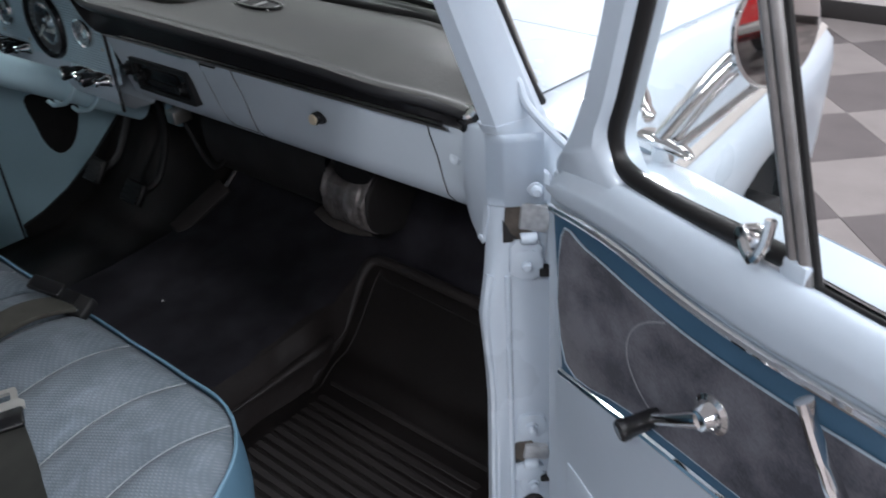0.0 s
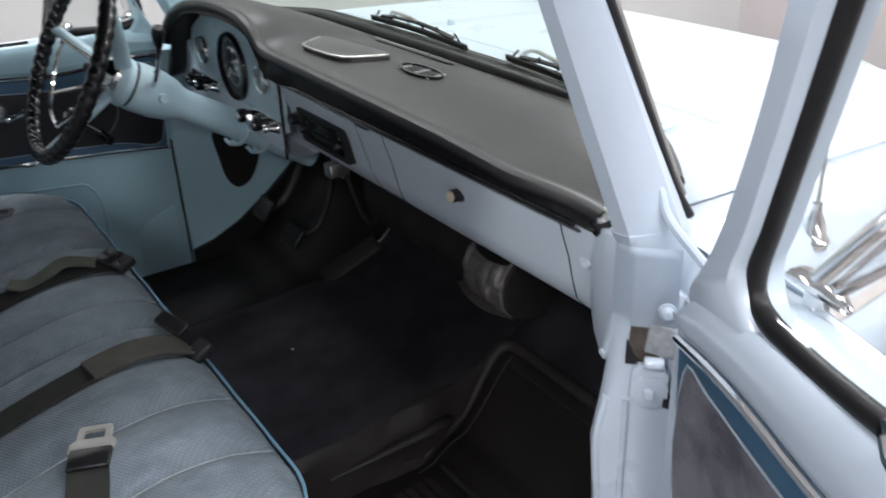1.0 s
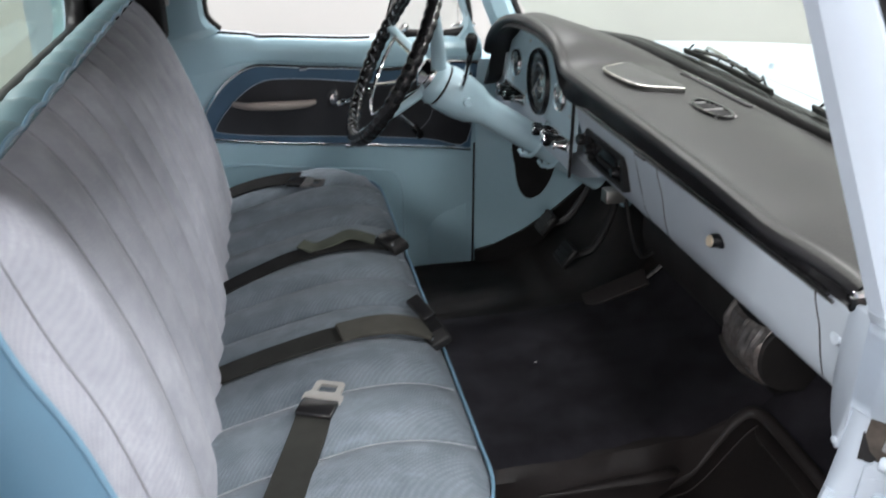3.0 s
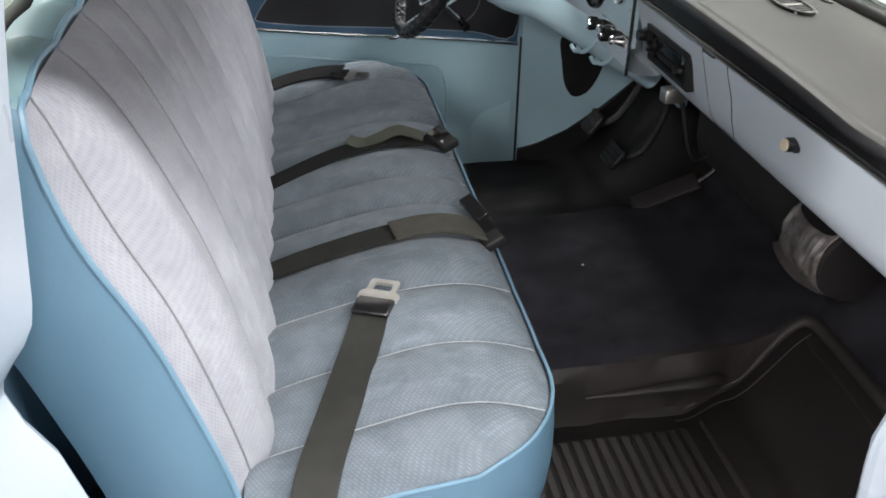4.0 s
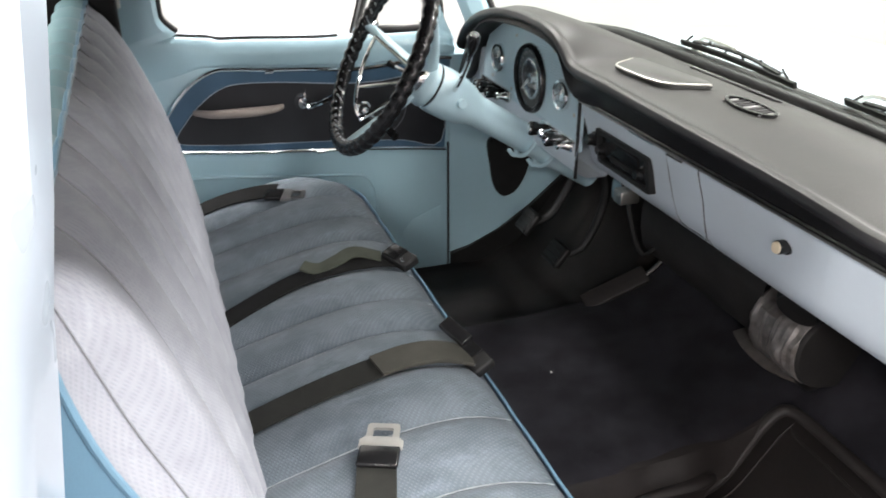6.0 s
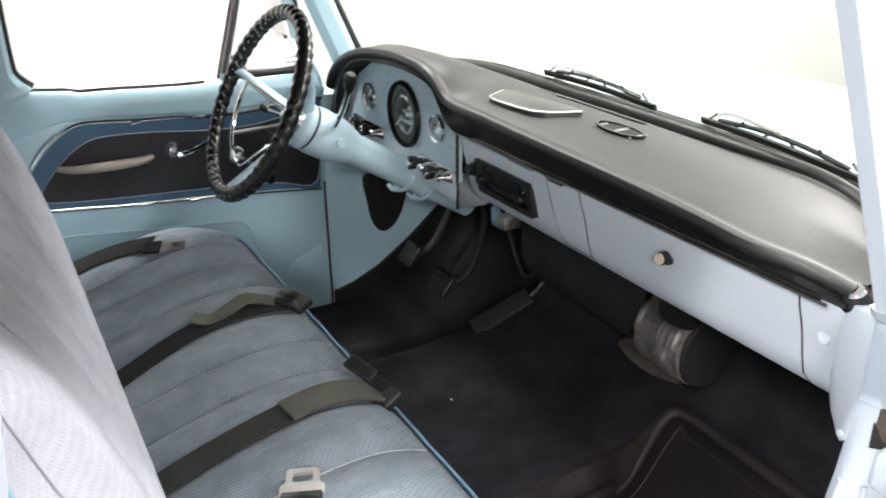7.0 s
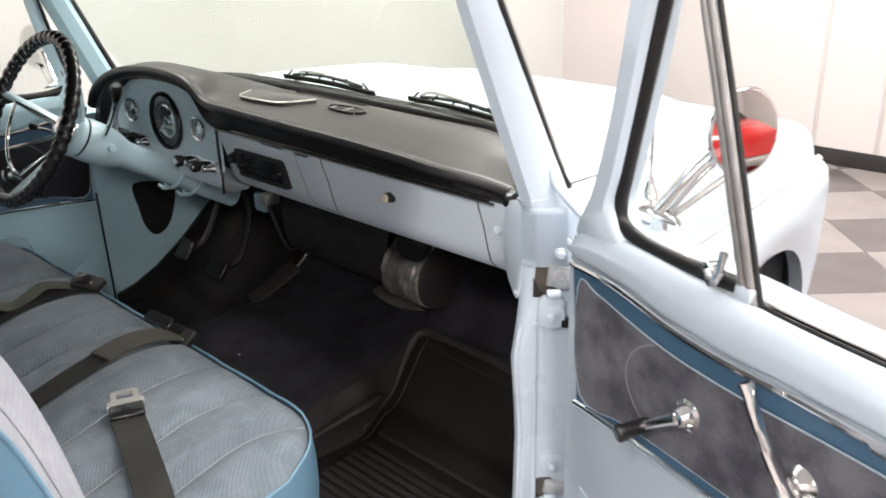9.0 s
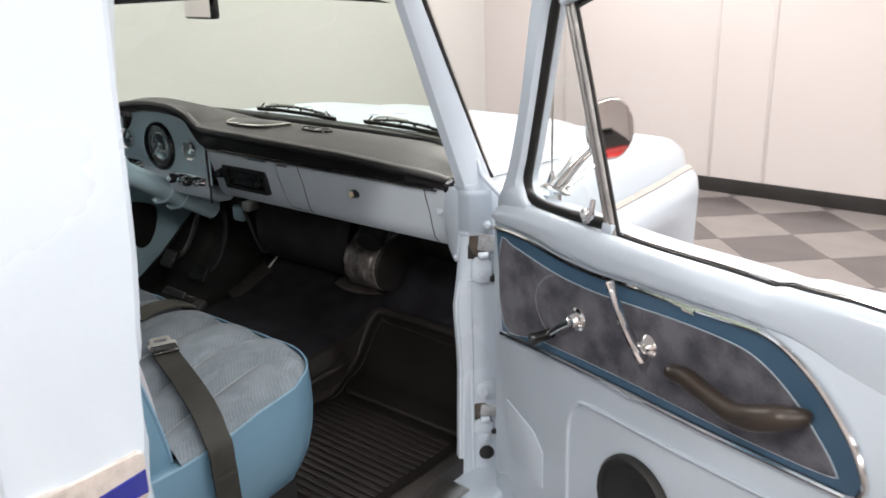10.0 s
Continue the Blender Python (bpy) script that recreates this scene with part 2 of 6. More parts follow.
# ---- mesh helpers ----
def part(name, bm, mat, parent=None, label="", angle=38):
    """Links a bmesh as one mesh object, smooth but for its sharp edges."""
    bmesh.ops.recalc_face_normals(bm, faces=bm.faces)
    for f in bm.faces:
        f.smooth = True
    for e in bm.edges:
        if len(e.link_faces) == 2 and e.calc_face_angle(0) > radians(angle):
            e.smooth = False
    me = bpy.data.meshes.new(name)
    bm.to_mesh(me)
    bm.free()
    for m in (mat if isinstance(mat, (list, tuple)) else [mat]):
        me.materials.append(m)
    ob = new(name, me)
    if parent:
        ob.parent = parent
    if label:
        tagged(ob, label)
    return ob


def thing(name, label, category, group="", kind="", at=(0, 0, 0)):
    e = new(name)
    e.empty_display_size = 0.05
    e.location = at
    return tagged(e, label, category, group, kind)


def mesh():
    return bmesh.new()


def box(lo, hi, bevel=0.0, seg=2, bm=None):
    bm = bm or mesh()
    c = [(a + b) / 2 for a, b in zip(lo, hi)]
    d = [abs(b - a) for a, b in zip(lo, hi)]
    r = bmesh.ops.create_cube(bm, size=1, matrix=Matrix.LocRotScale(c, None, d))
    if bevel:
        es = list({e for v in r["verts"] for e in v.link_edges})
        bmesh.ops.bevel(bm, geom=es, offset=bevel, segments=seg, affect="EDGES", profile=0.5)
    return bm


def loft(sections, closed=False, caps=False, bm=None):
    """Skin through rows of points."""
    bm = bm or mesh()
    rows = [[bm.verts.new(p) for p in s] for s in sections]
    n = len(rows[0])
    for a, b in zip(rows, rows[1:]):
        for i in range(n if closed else n - 1):
            j = (i + 1) % n
            bm.faces.new((a[i], a[j], b[j], b[i]))
    if caps:
        bm.faces.new(rows[0])
        bm.faces.new(rows[-1])
    return bm


def smooth_line(pts, per=6, closed=False):
    """Catmull-Rom through the points."""
    pts = [Vector(p) for p in pts]
    n = len(pts)
    out = []
    for i in range(n if closed else n - 1):
        if closed:
            p0, p1, p2, p3 = (pts[(i + k) % n] for k in (-1, 0, 1, 2))
        else:
            p0, p1, p2, p3 = pts[max(i - 1, 0)], pts[i], pts[i + 1], pts[min(i + 2, n - 1)]
        for k in range(per):
            t = k / per
            out.append(0.5 * ((2 * p1) + (p2 - p0) * t + (2 * p0 - 5 * p1 + 4 * p2 - p3) * t * t + (3 * p1 - p0 - 3 * p2 + p3) * t ** 3))
    if not closed:
        out.append(pts[-1])
    return out


def tube(pts, r, n=10, closed=False, bm=None, flat=1.0):
    """A round bar along points; r a number or one per point."""
    bm = bm or mesh()
    pts = [Vector(p) for p in pts]
    m = len(pts)
    rs = r if isinstance(r, (list, tuple)) else [r] * m
    tans = []
    for i in range(m):
        a = pts[i - 1] if (i or closed) else pts[0]
        b = pts[(i + 1) % m] if (i < m - 1 or closed) else pts[-1]
        tans.append((b - a).normalized())
    up = Vector((0, 0, 1)) if abs(tans[0].z) < 0.9 else Vector((1, 0, 0))
    side = tans[0].cross(up).normalized()
    rows = []
    for p, t, q in zip(pts, tans, rs):
        side = (side - t * side.dot(t)).normalized()
        top = side.cross(t)
        rows.append([p + (side * math.cos(a) + top * math.sin(a) * flat) * q for a in (2 * math.pi * k / n for k in range(n))])
    if closed:
        rows.append(rows[0])
        loft(rows, True, False, bm)
        bmesh.ops.remove_doubles(bm, verts=bm.verts, dist=1e-6)
    else:
        loft(rows, True, True, bm)
    return bm


def lathe(profile, frame_m, n=32, bm=None):
    """Turns (radius, height) pairs round the local z of frame_m."""
    bm = bm or mesh()
    rows = []
    for r, h in profile:
        r = max(r, 1e-5)
        rows.append([frame_m @ Vector((r * math.cos(2 * math.pi * k / n), r * math.sin(2 * math.pi * k / n), h)) for k in range(n)])
    loft(rows, True, True, bm)
    return bm


def plate(outline, f, w0, w1, bevel=0.0, bm=None, seg=2):
    """A flat outline of (a, b) pairs made solid between depths w0 and w1; f(a, b, w) gives the place."""
    bm = bm or mesh()
    lo = [bm.verts.new(f(a, b, w0)) for a, b in outline]
    hi = [bm.verts.new(f(a, b, w1)) for a, b in outline]
    n = len(lo)
    top = bm.faces.new(hi)
    bm.faces.new(lo[::-1])
    for i in range(n):
        j = (i + 1) % n
        bm.faces.new((lo[i], lo[j], hi[j], hi[i]))
    if bevel:
        bmesh.ops.bevel(bm, geom=list(top.edges), offset=bevel, segments=seg, affect="EDGES", profile=0.5)
    return bm


def ring_plate(outer, inner, f, w0, w1, bm=None):
    """Like plate, with a hole; both outlines have the same count of points."""
    bm = bm or mesh()
    rows = [[f(a, b, w0) for a, b in outer], [f(a, b, w1) for a, b in outer], [f(a, b, w1) for a, b in inner], [f(a, b, w0) for a, b in inner]]
    rows.append(rows[0])
    loft(rows, True, False, bm)
    bmesh.ops.remove_doubles(bm, verts=bm.verts, dist=1e-6)
    return bm


def band(pts, width, thick, across, bm=None):
    """A flat strap along points; across: the strap's width direction at each point."""
    bm = bm or mesh()
    pts = [Vector(p) for p in pts]
    rows = []
    for i, p in enumerate(pts):
        t = (pts[min(i + 1, len(pts) - 1)] - pts[max(i - 1, 0)]).normalized()
        a = Vector(across[i] if isinstance(across, list) else across)
        a = (a - t * a.dot(t)).normalized()
        nrm = a.cross(t).normalized()
        if nrm.z < -0.05:
            nrm = -nrm
        h, w = thick / 2, width / 2
        rows.append([p + a * w - nrm * h, p + a * w * 0.98 + nrm * h, p + nrm * h * 1.3, p - a * w * 0.98 + nrm * h, p - a * w - nrm * h])
    return loft(rows, True, True, bm)


def axis_frame(origin, axis):
    return Matrix.Translation(origin) @ Vector(axis).to_track_quat("Z", "Y").to_matrix().to_4x4()


def sstep(x):
    x = min(max(x, 0), 1)
    return x * x * (3 - 2 * x)


def lerp_table(x, rows):
    if x <= rows[0][0]:
        return rows[0][1]
    for (a, p), (b, q) in zip(rows, rows[1:]):
        if x <= b:
            return p + (q - p) * sstep((x - a) / (b - a))
    return rows[-1][1]


def curve_table(x, rows):
    """A smooth curve through the rows."""
    if x <= rows[0][0]:
        return rows[0][1]
    if x >= rows[-1][0]:
        return rows[-1][1]
    for i in range(len(rows) - 1):
        (a, p), (b, q) = rows[i], rows[i + 1]
        if x <= b:
            m0 = (q - rows[i - 1][1]) / (b - rows[i - 1][0]) if i else (q - p) / (b - a)
            m1 = (rows[i + 2][1] - p) / (rows[i + 2][0] - a) if i + 2 < len(rows) else (q - p) / (b - a)
            t, h = (x - a) / (b - a), b - a
            return (2 * t ** 3 - 3 * t * t + 1) * p + (t ** 3 - 2 * t * t + t) * h * m0 + (3 * t * t - 2 * t ** 3) * q + (t ** 3 - t * t) * h * m1


def xyz(a, b, c):
    return Vector((a, b, c))


def rounded(a0, b0, a1, b1, r, n=5):
    out = []
    for ca, cb, s in ((a1 - r, b1 - r, 0), (a0 + r, b1 - r, 90), (a0 + r, b0 + r, 180), (a1 - r, b0 + r, 270)):
        for k in range(n + 1):
            t = radians(s + 90 * k / n)
            out.append((ca + r * math.cos(t), cb + r * math.sin(t)))
    return out


def make_room():
    # walls with a thin standing joint between sheets
    def wall(name, lo, hi, mat, label, joints, axis):
        w = tagged(part(name, box(lo, hi), mat), label, "wall", kind="structure")
        for c in joints:
            if axis == "y":
                j = box((lo[0] - 0.006, c - 0.012, 0.1), (lo[0] + 0.004, c + 0.012, hi[2]), 0.003)
            else:
                j = box((c - 0.012, lo[1] - 0.006, 0.1), (c + 0.012, lo[1] + 0.004, hi[2]), 0.003)
            part("joint_strip", j, mat, w)
        return w
    t = 0.15
    wall("wall_north", (ROOM_X1, ROOM_Y0, 0), (ROOM_X1 + t, ROOM_Y1 + t, ROOM_Z), WALL, "warm white painted wall sheets with standing joints", [0.54, 0.15, -1.07, -2.29, 1.76], "y")
    wall("wall_east", (ROOM_X0, ROOM_Y1, 0), (ROOM_X1, ROOM_Y1 + t, ROOM_Z), WALL_B, "plain off-white painted wall", [], "x")
    wall("wall_south", (ROOM_X0 - t, ROOM_Y0, 0), (ROOM_X0, ROOM_Y1 + t, ROOM_Z), WALL, "plain warm white painted wall", [], "x")
    wall("wall_west", (ROOM_X0, ROOM_Y0 - t, 0), (ROOM_X1, ROOM_Y0, ROOM_Z), WALL, "plain warm white painted wall", [], "x")
    tagged(part("ceiling", box((ROOM_X0 - t, ROOM_Y0 - t, ROOM_Z), (ROOM_X1 + t, ROOM_Y1 + t, ROOM_Z + 0.12)), CEIL), "plain white ceiling", "ceiling", kind="structure")
    for lo, hi in (((ROOM_X1 - 0.014, ROOM_Y0, 0), (ROOM_X1, ROOM_Y1, 0.105)), ((ROOM_X0, ROOM_Y1 - 0.014, 0), (ROOM_X1 - 0.014, ROOM_Y1, 0.105))):
        tagged(part("baseboard", box(lo, hi, 0.004), BASE), "black rubber baseboard along the wall foot", "baseboard", kind="structure")
    for lx, ly in LAMPS:
        e = thing("ceiling_light", "added, unseen white rectangular ceiling light with a bright diffuser", "ceiling light", "ceiling lights", at=(lx, ly, ROOM_Z))
        f = part("housing", ring_plate(rounded(-0.64, -0.18, 0.64, 0.18, 0.01, 2), rounded(-0.6, -0.14, 0.6, 0.14, 0.01, 2), xyz, -0.09, 0), CEIL, e)
        part("diffuser", box((-0.6, -0.14, -0.07), (0.6, 0.14, -0.06)), LAMP_FACE, e)


def make_floor():
    fl = tagged(part("ground", box((ROOM_X0 - 0.15, ROOM_Y0 - 0.15, -0.12), (ROOM_X1 + 0.15, ROOM_Y1 + 0.15, -0.003)), GROUT), "grey checkerboard tiled showroom floor", "floor", kind="structure")
    s, a = 0.457, radians(-46.0)
    ca, sa = math.cos(a), math.sin(a)
    org = Vector((3.123, -0.294))
    metas = {}
    for k, m in ((0, TILE_DARK), (1, TILE_LIGHT)):
        b = box((0.001, 0.001, -0.006), (s - 0.001, s - 0.001, 0.0), 0.001, 1)
        me = bpy.data.meshes.new("tile")
        b.to_mesh(me)
        b.free()
        me.materials.append(m)
        metas[k] = me
    far = {0: mesh(), 1: mesh()}
    for i in range(-34, 34):
        for j in range(-34, 34):
            x = org.x + (i * ca - j * sa) * s
            y = org.y + (i * sa + j * ca) * s
            cx, cy = x + (ca - sa) * s / 2, y + (sa + ca) * s / 2
            if not (ROOM_X0 + 0.36 < cx < ROOM_X1 + 0.3 and ROOM_Y0 + 0.36 < cy < ROOM_Y1 + 0.3):
                continue
            k = (i + j) % 2
            m = Matrix.Translation((x, y, 0)) @ Matrix.Rotation(a, 4, "Z")
            if cx > 1.2 and cy < 1.2 and cy > -3.6:
                o = new("tile", metas[k])
                o.matrix_world = m
                o.parent = fl
            else:
                box((0.001, 0.001, -0.006), (s - 0.001, s - 0.001, 0.0), bm=far[k])
                bmesh.ops.transform(far[k], matrix=m, verts=far[k].verts[-8:])
    tagged(part("tiles", far[0], TILE_DARK, fl), kind="stuff")
    tagged(part("tiles", far[1], TILE_LIGHT, fl), kind="stuff")


make_room()
make_floor()

# ---- the truck's shell ----
truck = thing("pickup_truck", "light blue vintage pickup truck with an open passenger door", "pickup truck")


def xw(y):
    """Where the windshield's foot runs."""
    return 0.222 - 0.17 * max(0, (abs(y) - 0.42) / 0.30) ** 1.8


def hood_z(x, y):
    t = (x - 0.3) / 0.95
    return 1.178 - 0.035 * t - 0.045 * max(t, 0) ** 3 - 0.012 * sstep((abs(y) - 0.33) / 0.06) - 0.012 * (y / 0.7) ** 2 - 0.060 * max(0, (x - 0.93) / 0.26) ** 2.4


def make_front():
    # cowl between windshield and hood, with slots
    rows = []
    for k in range(41):
        y = -0.7022 + 1.4044 * k / 40
        x0 = xw(min(max(y, -0.7), 0.7)) + 0.01
        lift = 0.006 * (1 - (y / 0.7022) ** 2)
        row = [(x0 - 0.03, y, 1.155), (x0, y, hood_z(x0, y) + lift), (0.33, y, hood_z(0.33, y) + lift * 0.5), (0.40, y, hood_z(0.40, y)), (0.401, y, hood_z(0.40, y) - 0.008)]
        rows.append(row)
    cowl = part("cowl", loft(rows), PAINT, truck)
    for side in (-1, 1):
        for k in range(14):
            y = side * 0.36 + (k - 6.5) * 0.022
            part("cowl_slot", box((0.262, y - 0.004, 1.17), (0.318, y + 0.004, hood_z(0.29, y) + 0.0055), 0.001, 1), PAINT_LINE, cowl)
    # hood
    rows = []
    for i in range(33):
        t = i / 32
        row = []
        for k in range(41):
            y = -0.70 + 1.4 * k / 40
            xf = 1.205 - 0.012 * (abs(y) / 0.7) ** 2.5
            x = 0.4028 + (xf - 0.4028) * t
            row.append((x, y, hood_z(x, y)))
        rows.append(row)
    last = [(x + 0.012, y, z - 0.02) for x, y, z in rows[-1]]
    rows += [last, [(x + 0.002, y, z - 0.05) for x, y, z in last]]
    rows.insert(0, [(x, y, z - 0.008) for x, y, z in rows[0]])
    rows = [[(r[0][0], r[0][1] - 0.0005, r[0][2] - 0.018)] + r + [(r[-1][0], r[-1][1] + 0.0005, r[-1][2] - 0.018)] for r in rows]
    part("hood", loft(rows), PAINT, truck)
    # fenders: crown, ledge with the bright moulding, lower side and wheel arch
    for s in (-1, 1):
        secs, ledge = [], []
        for i in range(45):
            t = i / 44
            x = 0.05 + 1.18 * t
            pull = max(0, (x - 0.80) / 0.42)
            yo = 0.876 - 0.076 * x - 0.045 * pull ** 2.2
            drop = 0.10 * max(0, (x - 0.88) / 0.34) ** 2.5
            zt = hood_z(x, 0.7) - 0.001 - drop * 0.2
            yi = 0.7026
            zl = 1.015 - 0.02 * t - drop * 0.3
            arch = 0.42 + math.sqrt(max(0, 0.43 ** 2 - (x - 0.75) ** 2))
            zb = max(0.50, arch)
            wd = yo - 0.030 - yi
            zi = hood_z(x, 0.7) - 0.0006 - 0.5 * max(0, x - 1.195)
            sec = [(yi - 0.012, zi - 0.011), (yi, zi - 0.009), (yi, zi - 0.002), (yi + 0.003, zi), (yi + 0.36 * wd, zt - 0.002), (yi + 0.64 * wd, zt - 0.012), (yi + 0.84 * wd, zt - 0.032), (yi + 0.95 * wd, zt - 0.065), (yi + wd, zl + 0.012), (yo - 0.006, zl), (yo + 0.008, zl - 0.015), (yo + 0.016, zl - 0.06), (yo + 0.010, (zl - 0.06) * 0.5 + zb * 0.5), (yo - 0.012, zb), (yo - 0.05, zb + 0.01)]
            if x > 1.16:
                q = 1 - 0.35 * ((x - 1.16) / 0.06) ** 2
                sec = [(yi + (a - yi) * q, b - 0.04 * ((x - 1.16) / 0.06) ** 2) for a, b in sec]
            secs.append([(x, s * a, b) for a, b in sec])
            ledge.append((x, s * (yo - 0.016), zl + 0.010))
        secs.append([(1.235, s * (0.7 + (abs(b[1]) - 0.7) * 0.5), b[2] - 0.03) for b in secs[-1]])
        secs.append([(1.225, s * 0.68, b[2]) for b in secs[-1]])
        fe = part("fender", loft(secs), PAINT, truck, angle=50)
        part("moulding", band(ledge[2:-3], 0.017, 0.006, (0, s, -0.62)), BADGE_CREAM, fe, "cream and bright fender moulding")
        part("wheel_liner", box((0.30, min(s * 0.685, s * 0.70), 0.42), (1.20, max(s * 0.685, s * 0.70), 1.02), 0.004), BLACK_MATT, fe, "dark inner arch")
        wh = new("front_wheel")
        wh.parent = truck
        m = axis_frame((0.75, s * 0.74, 0.36), (0, s, 0))
        part("tyre", lathe([(0.20, -0.08), (0.30, -0.095), (0.345, -0.08), (0.36, -0.05), (0.36, 0.05), (0.345, 0.08), (0.30, 0.095), (0.20, 0.08)], m, 48), RUBBER, wh)
        part("rim", lathe([(0.205, -0.07), (0.205, 0.07), (0.19, 0.075), (0.17, 0.04), (0.11, 0.03), (0.10, 0.055), (0.02, 0.06), (0.0, 0.06), (0, -0.07)], m, 48), PAINT, wh)
    part("front_panel", box((1.10, -0.70, 0.55), (1.14, 0.70, 1.03), 0.01), PAINT, truck)
    part("inner_wall", box((0.42, -0.68, 0.5), (1.09, 0.68, 0.95), 0.02), BLACK_MATT, truck, "dark engine bay under the hood")


make_front()


def hinge_side(s, near_side):
    """The pillar that carries the door hinges; on the far side only its strip behind the shut line shows."""
    if not near_side:
        part("hinge_pillar", box((-0.06, 0.757, 0.42), (0.20, 0.86, 1.12), 0.01), PAINT_SHADE, truck)
        return
    secs = []
    for z, xi, yi in ((0.40, -0.075, 0.735), (0.47, -0.058, 0.735), (0.60, -0.050, 0.733), (0.74, -0.040, 0.730), (0.80, -0.040, 0.728), (0.90, -0.048, 0.728), (0.962, -0.036, 0.730), (1.00, -0.030, 0.730), (1.04, -0.028, 0.730), (1.08, -0.026, 0.730), (1.11, -0.026, 0.730), (1.14, -0.026, 0.730), (1.165, -0.026, 0.730), (1.180, -0.026, 0.730)):
        low = [(xi, yi), (xi + 0.004, yi + 0.012), (-0.020, 0.752), (-0.012, 0.757), (0.018, 0.79), (0.036, 0.80), (0.045, 0.845), (0.06, 0.86), (0.20, 0.86), (0.20, 0.72), (0.03, yi - 0.012), (xi + 0.006, yi - 0.012)]
        xa = -0.035 - 0.42 * (z - 1.177)
        y1, w1 = 0.7305, 0.082 - 0.11 * (z - 1.2)
        high = [(xa, y1), (xa + 0.004, y1 + 0.018), (xa + 0.14 * w1, y1 + 0.022), (xa + 0.26 * w1, y1 + 0.026), (xa + 0.54 * w1, y1 + 0.034), (xa + 0.68 * w1, y1 + 0.0375), (xa + 0.8 * w1, y1 + 0.038), (xa + w1, y1 + 0.032), (xa + 1.02 * w1, y1 + 0.012), (xa + 0.7 * w1, y1 - 0.012), (xa + 0.03, y1 - 0.012), (xa + 0.006, y1 - 0.012)]
        k = sstep((z - 1.06) / 0.115)
        secs.append([(p[0] + (q[0] - p[0]) * k, s * (p[1] + (q[1] - p[1]) * k), z) for p, q in zip(low, high)])
    hp = part("hinge_pillar", loft(secs, True, True), PAINT, truck, angle=45)
    part("flange_bead", tube(smooth_line([(q[0][0] + 0.003, q[0][1] + s * 0.002, q[0][2]) for q in secs[:7]], 5), 0.0065, 8), PAINT, hp)
    part("flange_step", tube(smooth_line([(q[2][0] - 0.002, q[2][1], q[2][2]) for q in secs[:7]], 5), 0.004, 8), PAINT, hp)
    cheek = [(0.686, 1.168), (0.684, 1.120), (0.683, 1.075), (0.685, 1.050), (0.694, 1.030), (0.706, 1.006), (0.713, 1.000), (0.720, 1.006), (0.727, 1.045), (0.730, 1.10), (0.731, 1.172)]
    ck = part("dash_cheek", plate(cheek, lambda a, b, w: Vector((-0.021 - (a - 0.686) * 0.18 - w, s * a, b)), -0.020, 0.0, 0.003), PAINT, hp, "painted cheek plate at the dashboard's end", 50)
    wrap = [(-0.0295, 0.7305), (-0.0290, 0.7325), (-0.0235, 0.751), (-0.0215, 0.755), (-0.0040, 0.775), (0.012, 0.790)]
    rows = []
    for k in range(9):
        z = 1.168 - 0.100 * k / 8
        rows.append([(a - 0.0022, s * b, z) for a, b in wrap])
    bm = loft(rows)
    bmesh.ops.solidify(bm, geom=list(bm.faces), thickness=-0.004)
    part("cheek_wrap", bm, PAINT, hp, "plate lapped over the pillar foot", 60)
    part("cheek_rivet", lathe([(0, 0), (0.005, 0), (0.004, 0.002), (0, 0.0025)], axis_frame((-0.0262, s * 0.713, 1.012), (-1, 0, 0)), 12), PAINT, ck)
    part("gutter_bead", tube(smooth_line([(-0.012, s * 0.752, 1.262), (-0.004, s * 0.762, 1.232), (0.004, s * 0.770, 1.20), (0.026, s * 0.800, 1.155), (0.044, s * 0.842, 1.115)], 8), 0.0055, 8), PAINT, hp)
    nrm = Vector((-0.70, s * 0.71, 0)).normalized()
    tang = Vector((0.03, s * 0.033, 0)).normalized()
    for zc, h in ((1.035, 0.075), (0.630, 0.05)):
        c = Vector((0.004, s * 0.774, zc))
        pm = lambda a, b, w, c=c: c + tang * a + Vector((0, 0, b)) + nrm * w
        k = h / 0.075
        part("hinge_slot", plate([(-0.038, -0.021 * k), (-0.034, 0.030 * k), (-0.028, 0.040 * k), (-0.004, 0.042 * k), (0.002, 0.030 * k), (0.000, -0.010 * k), (-0.012, -0.017 * k), (-0.030, -0.022 * k)], pm, -0.01, 0.0035), SLOT, hp, "open brownish slot for the hinge")
        # black wedge painting the shade inside the slot, which has no depth
        part("slot_shade", plate([(-0.0382, -0.0212 * k), (-0.0378, 0.012 * k), (-0.033, 0.004 * k), (-0.028, -0.008 * k), (-0.019, -0.016 * k), (-0.019, -0.0212 * k)], pm, -0.01, 0.0042), BLACK_MATT, hp, "dark plate painting the shade at the slot's foot")
        part("hinge_link", plate([(-0.018, 0.0), (-0.014, 0.036 * k), (-0.006, 0.038 * k), (0.020, 0.030 * k), (0.024, 0.0), (0.016, -0.008 * k)], pm, 0.0, 0.010, 0.003), LINK, hp, "overpainted hinge link")
        part("hinge_pin", lathe([(0, -0.011), (0.0065, -0.011), (0.008, -0.009), (0.008, 0.009), (0.0065, 0.011), (0, 0.011)], axis_frame(pm(-0.006, -0.012 * k, 0.013), tang), 14), PAINT, hp)
        part("hinge_arm", plate([(-0.032, -0.066 * k), (-0.030, -0.026 * k), (-0.022, -0.017 * k), (0.006, -0.020 * k), (0.014, -0.030 * k), (0.010, -0.066 * k), (0.004, -0.072 * k), (-0.026, -0.072 * k)], pm, 0.0, 0.010, 0.004), PAINT, hp)
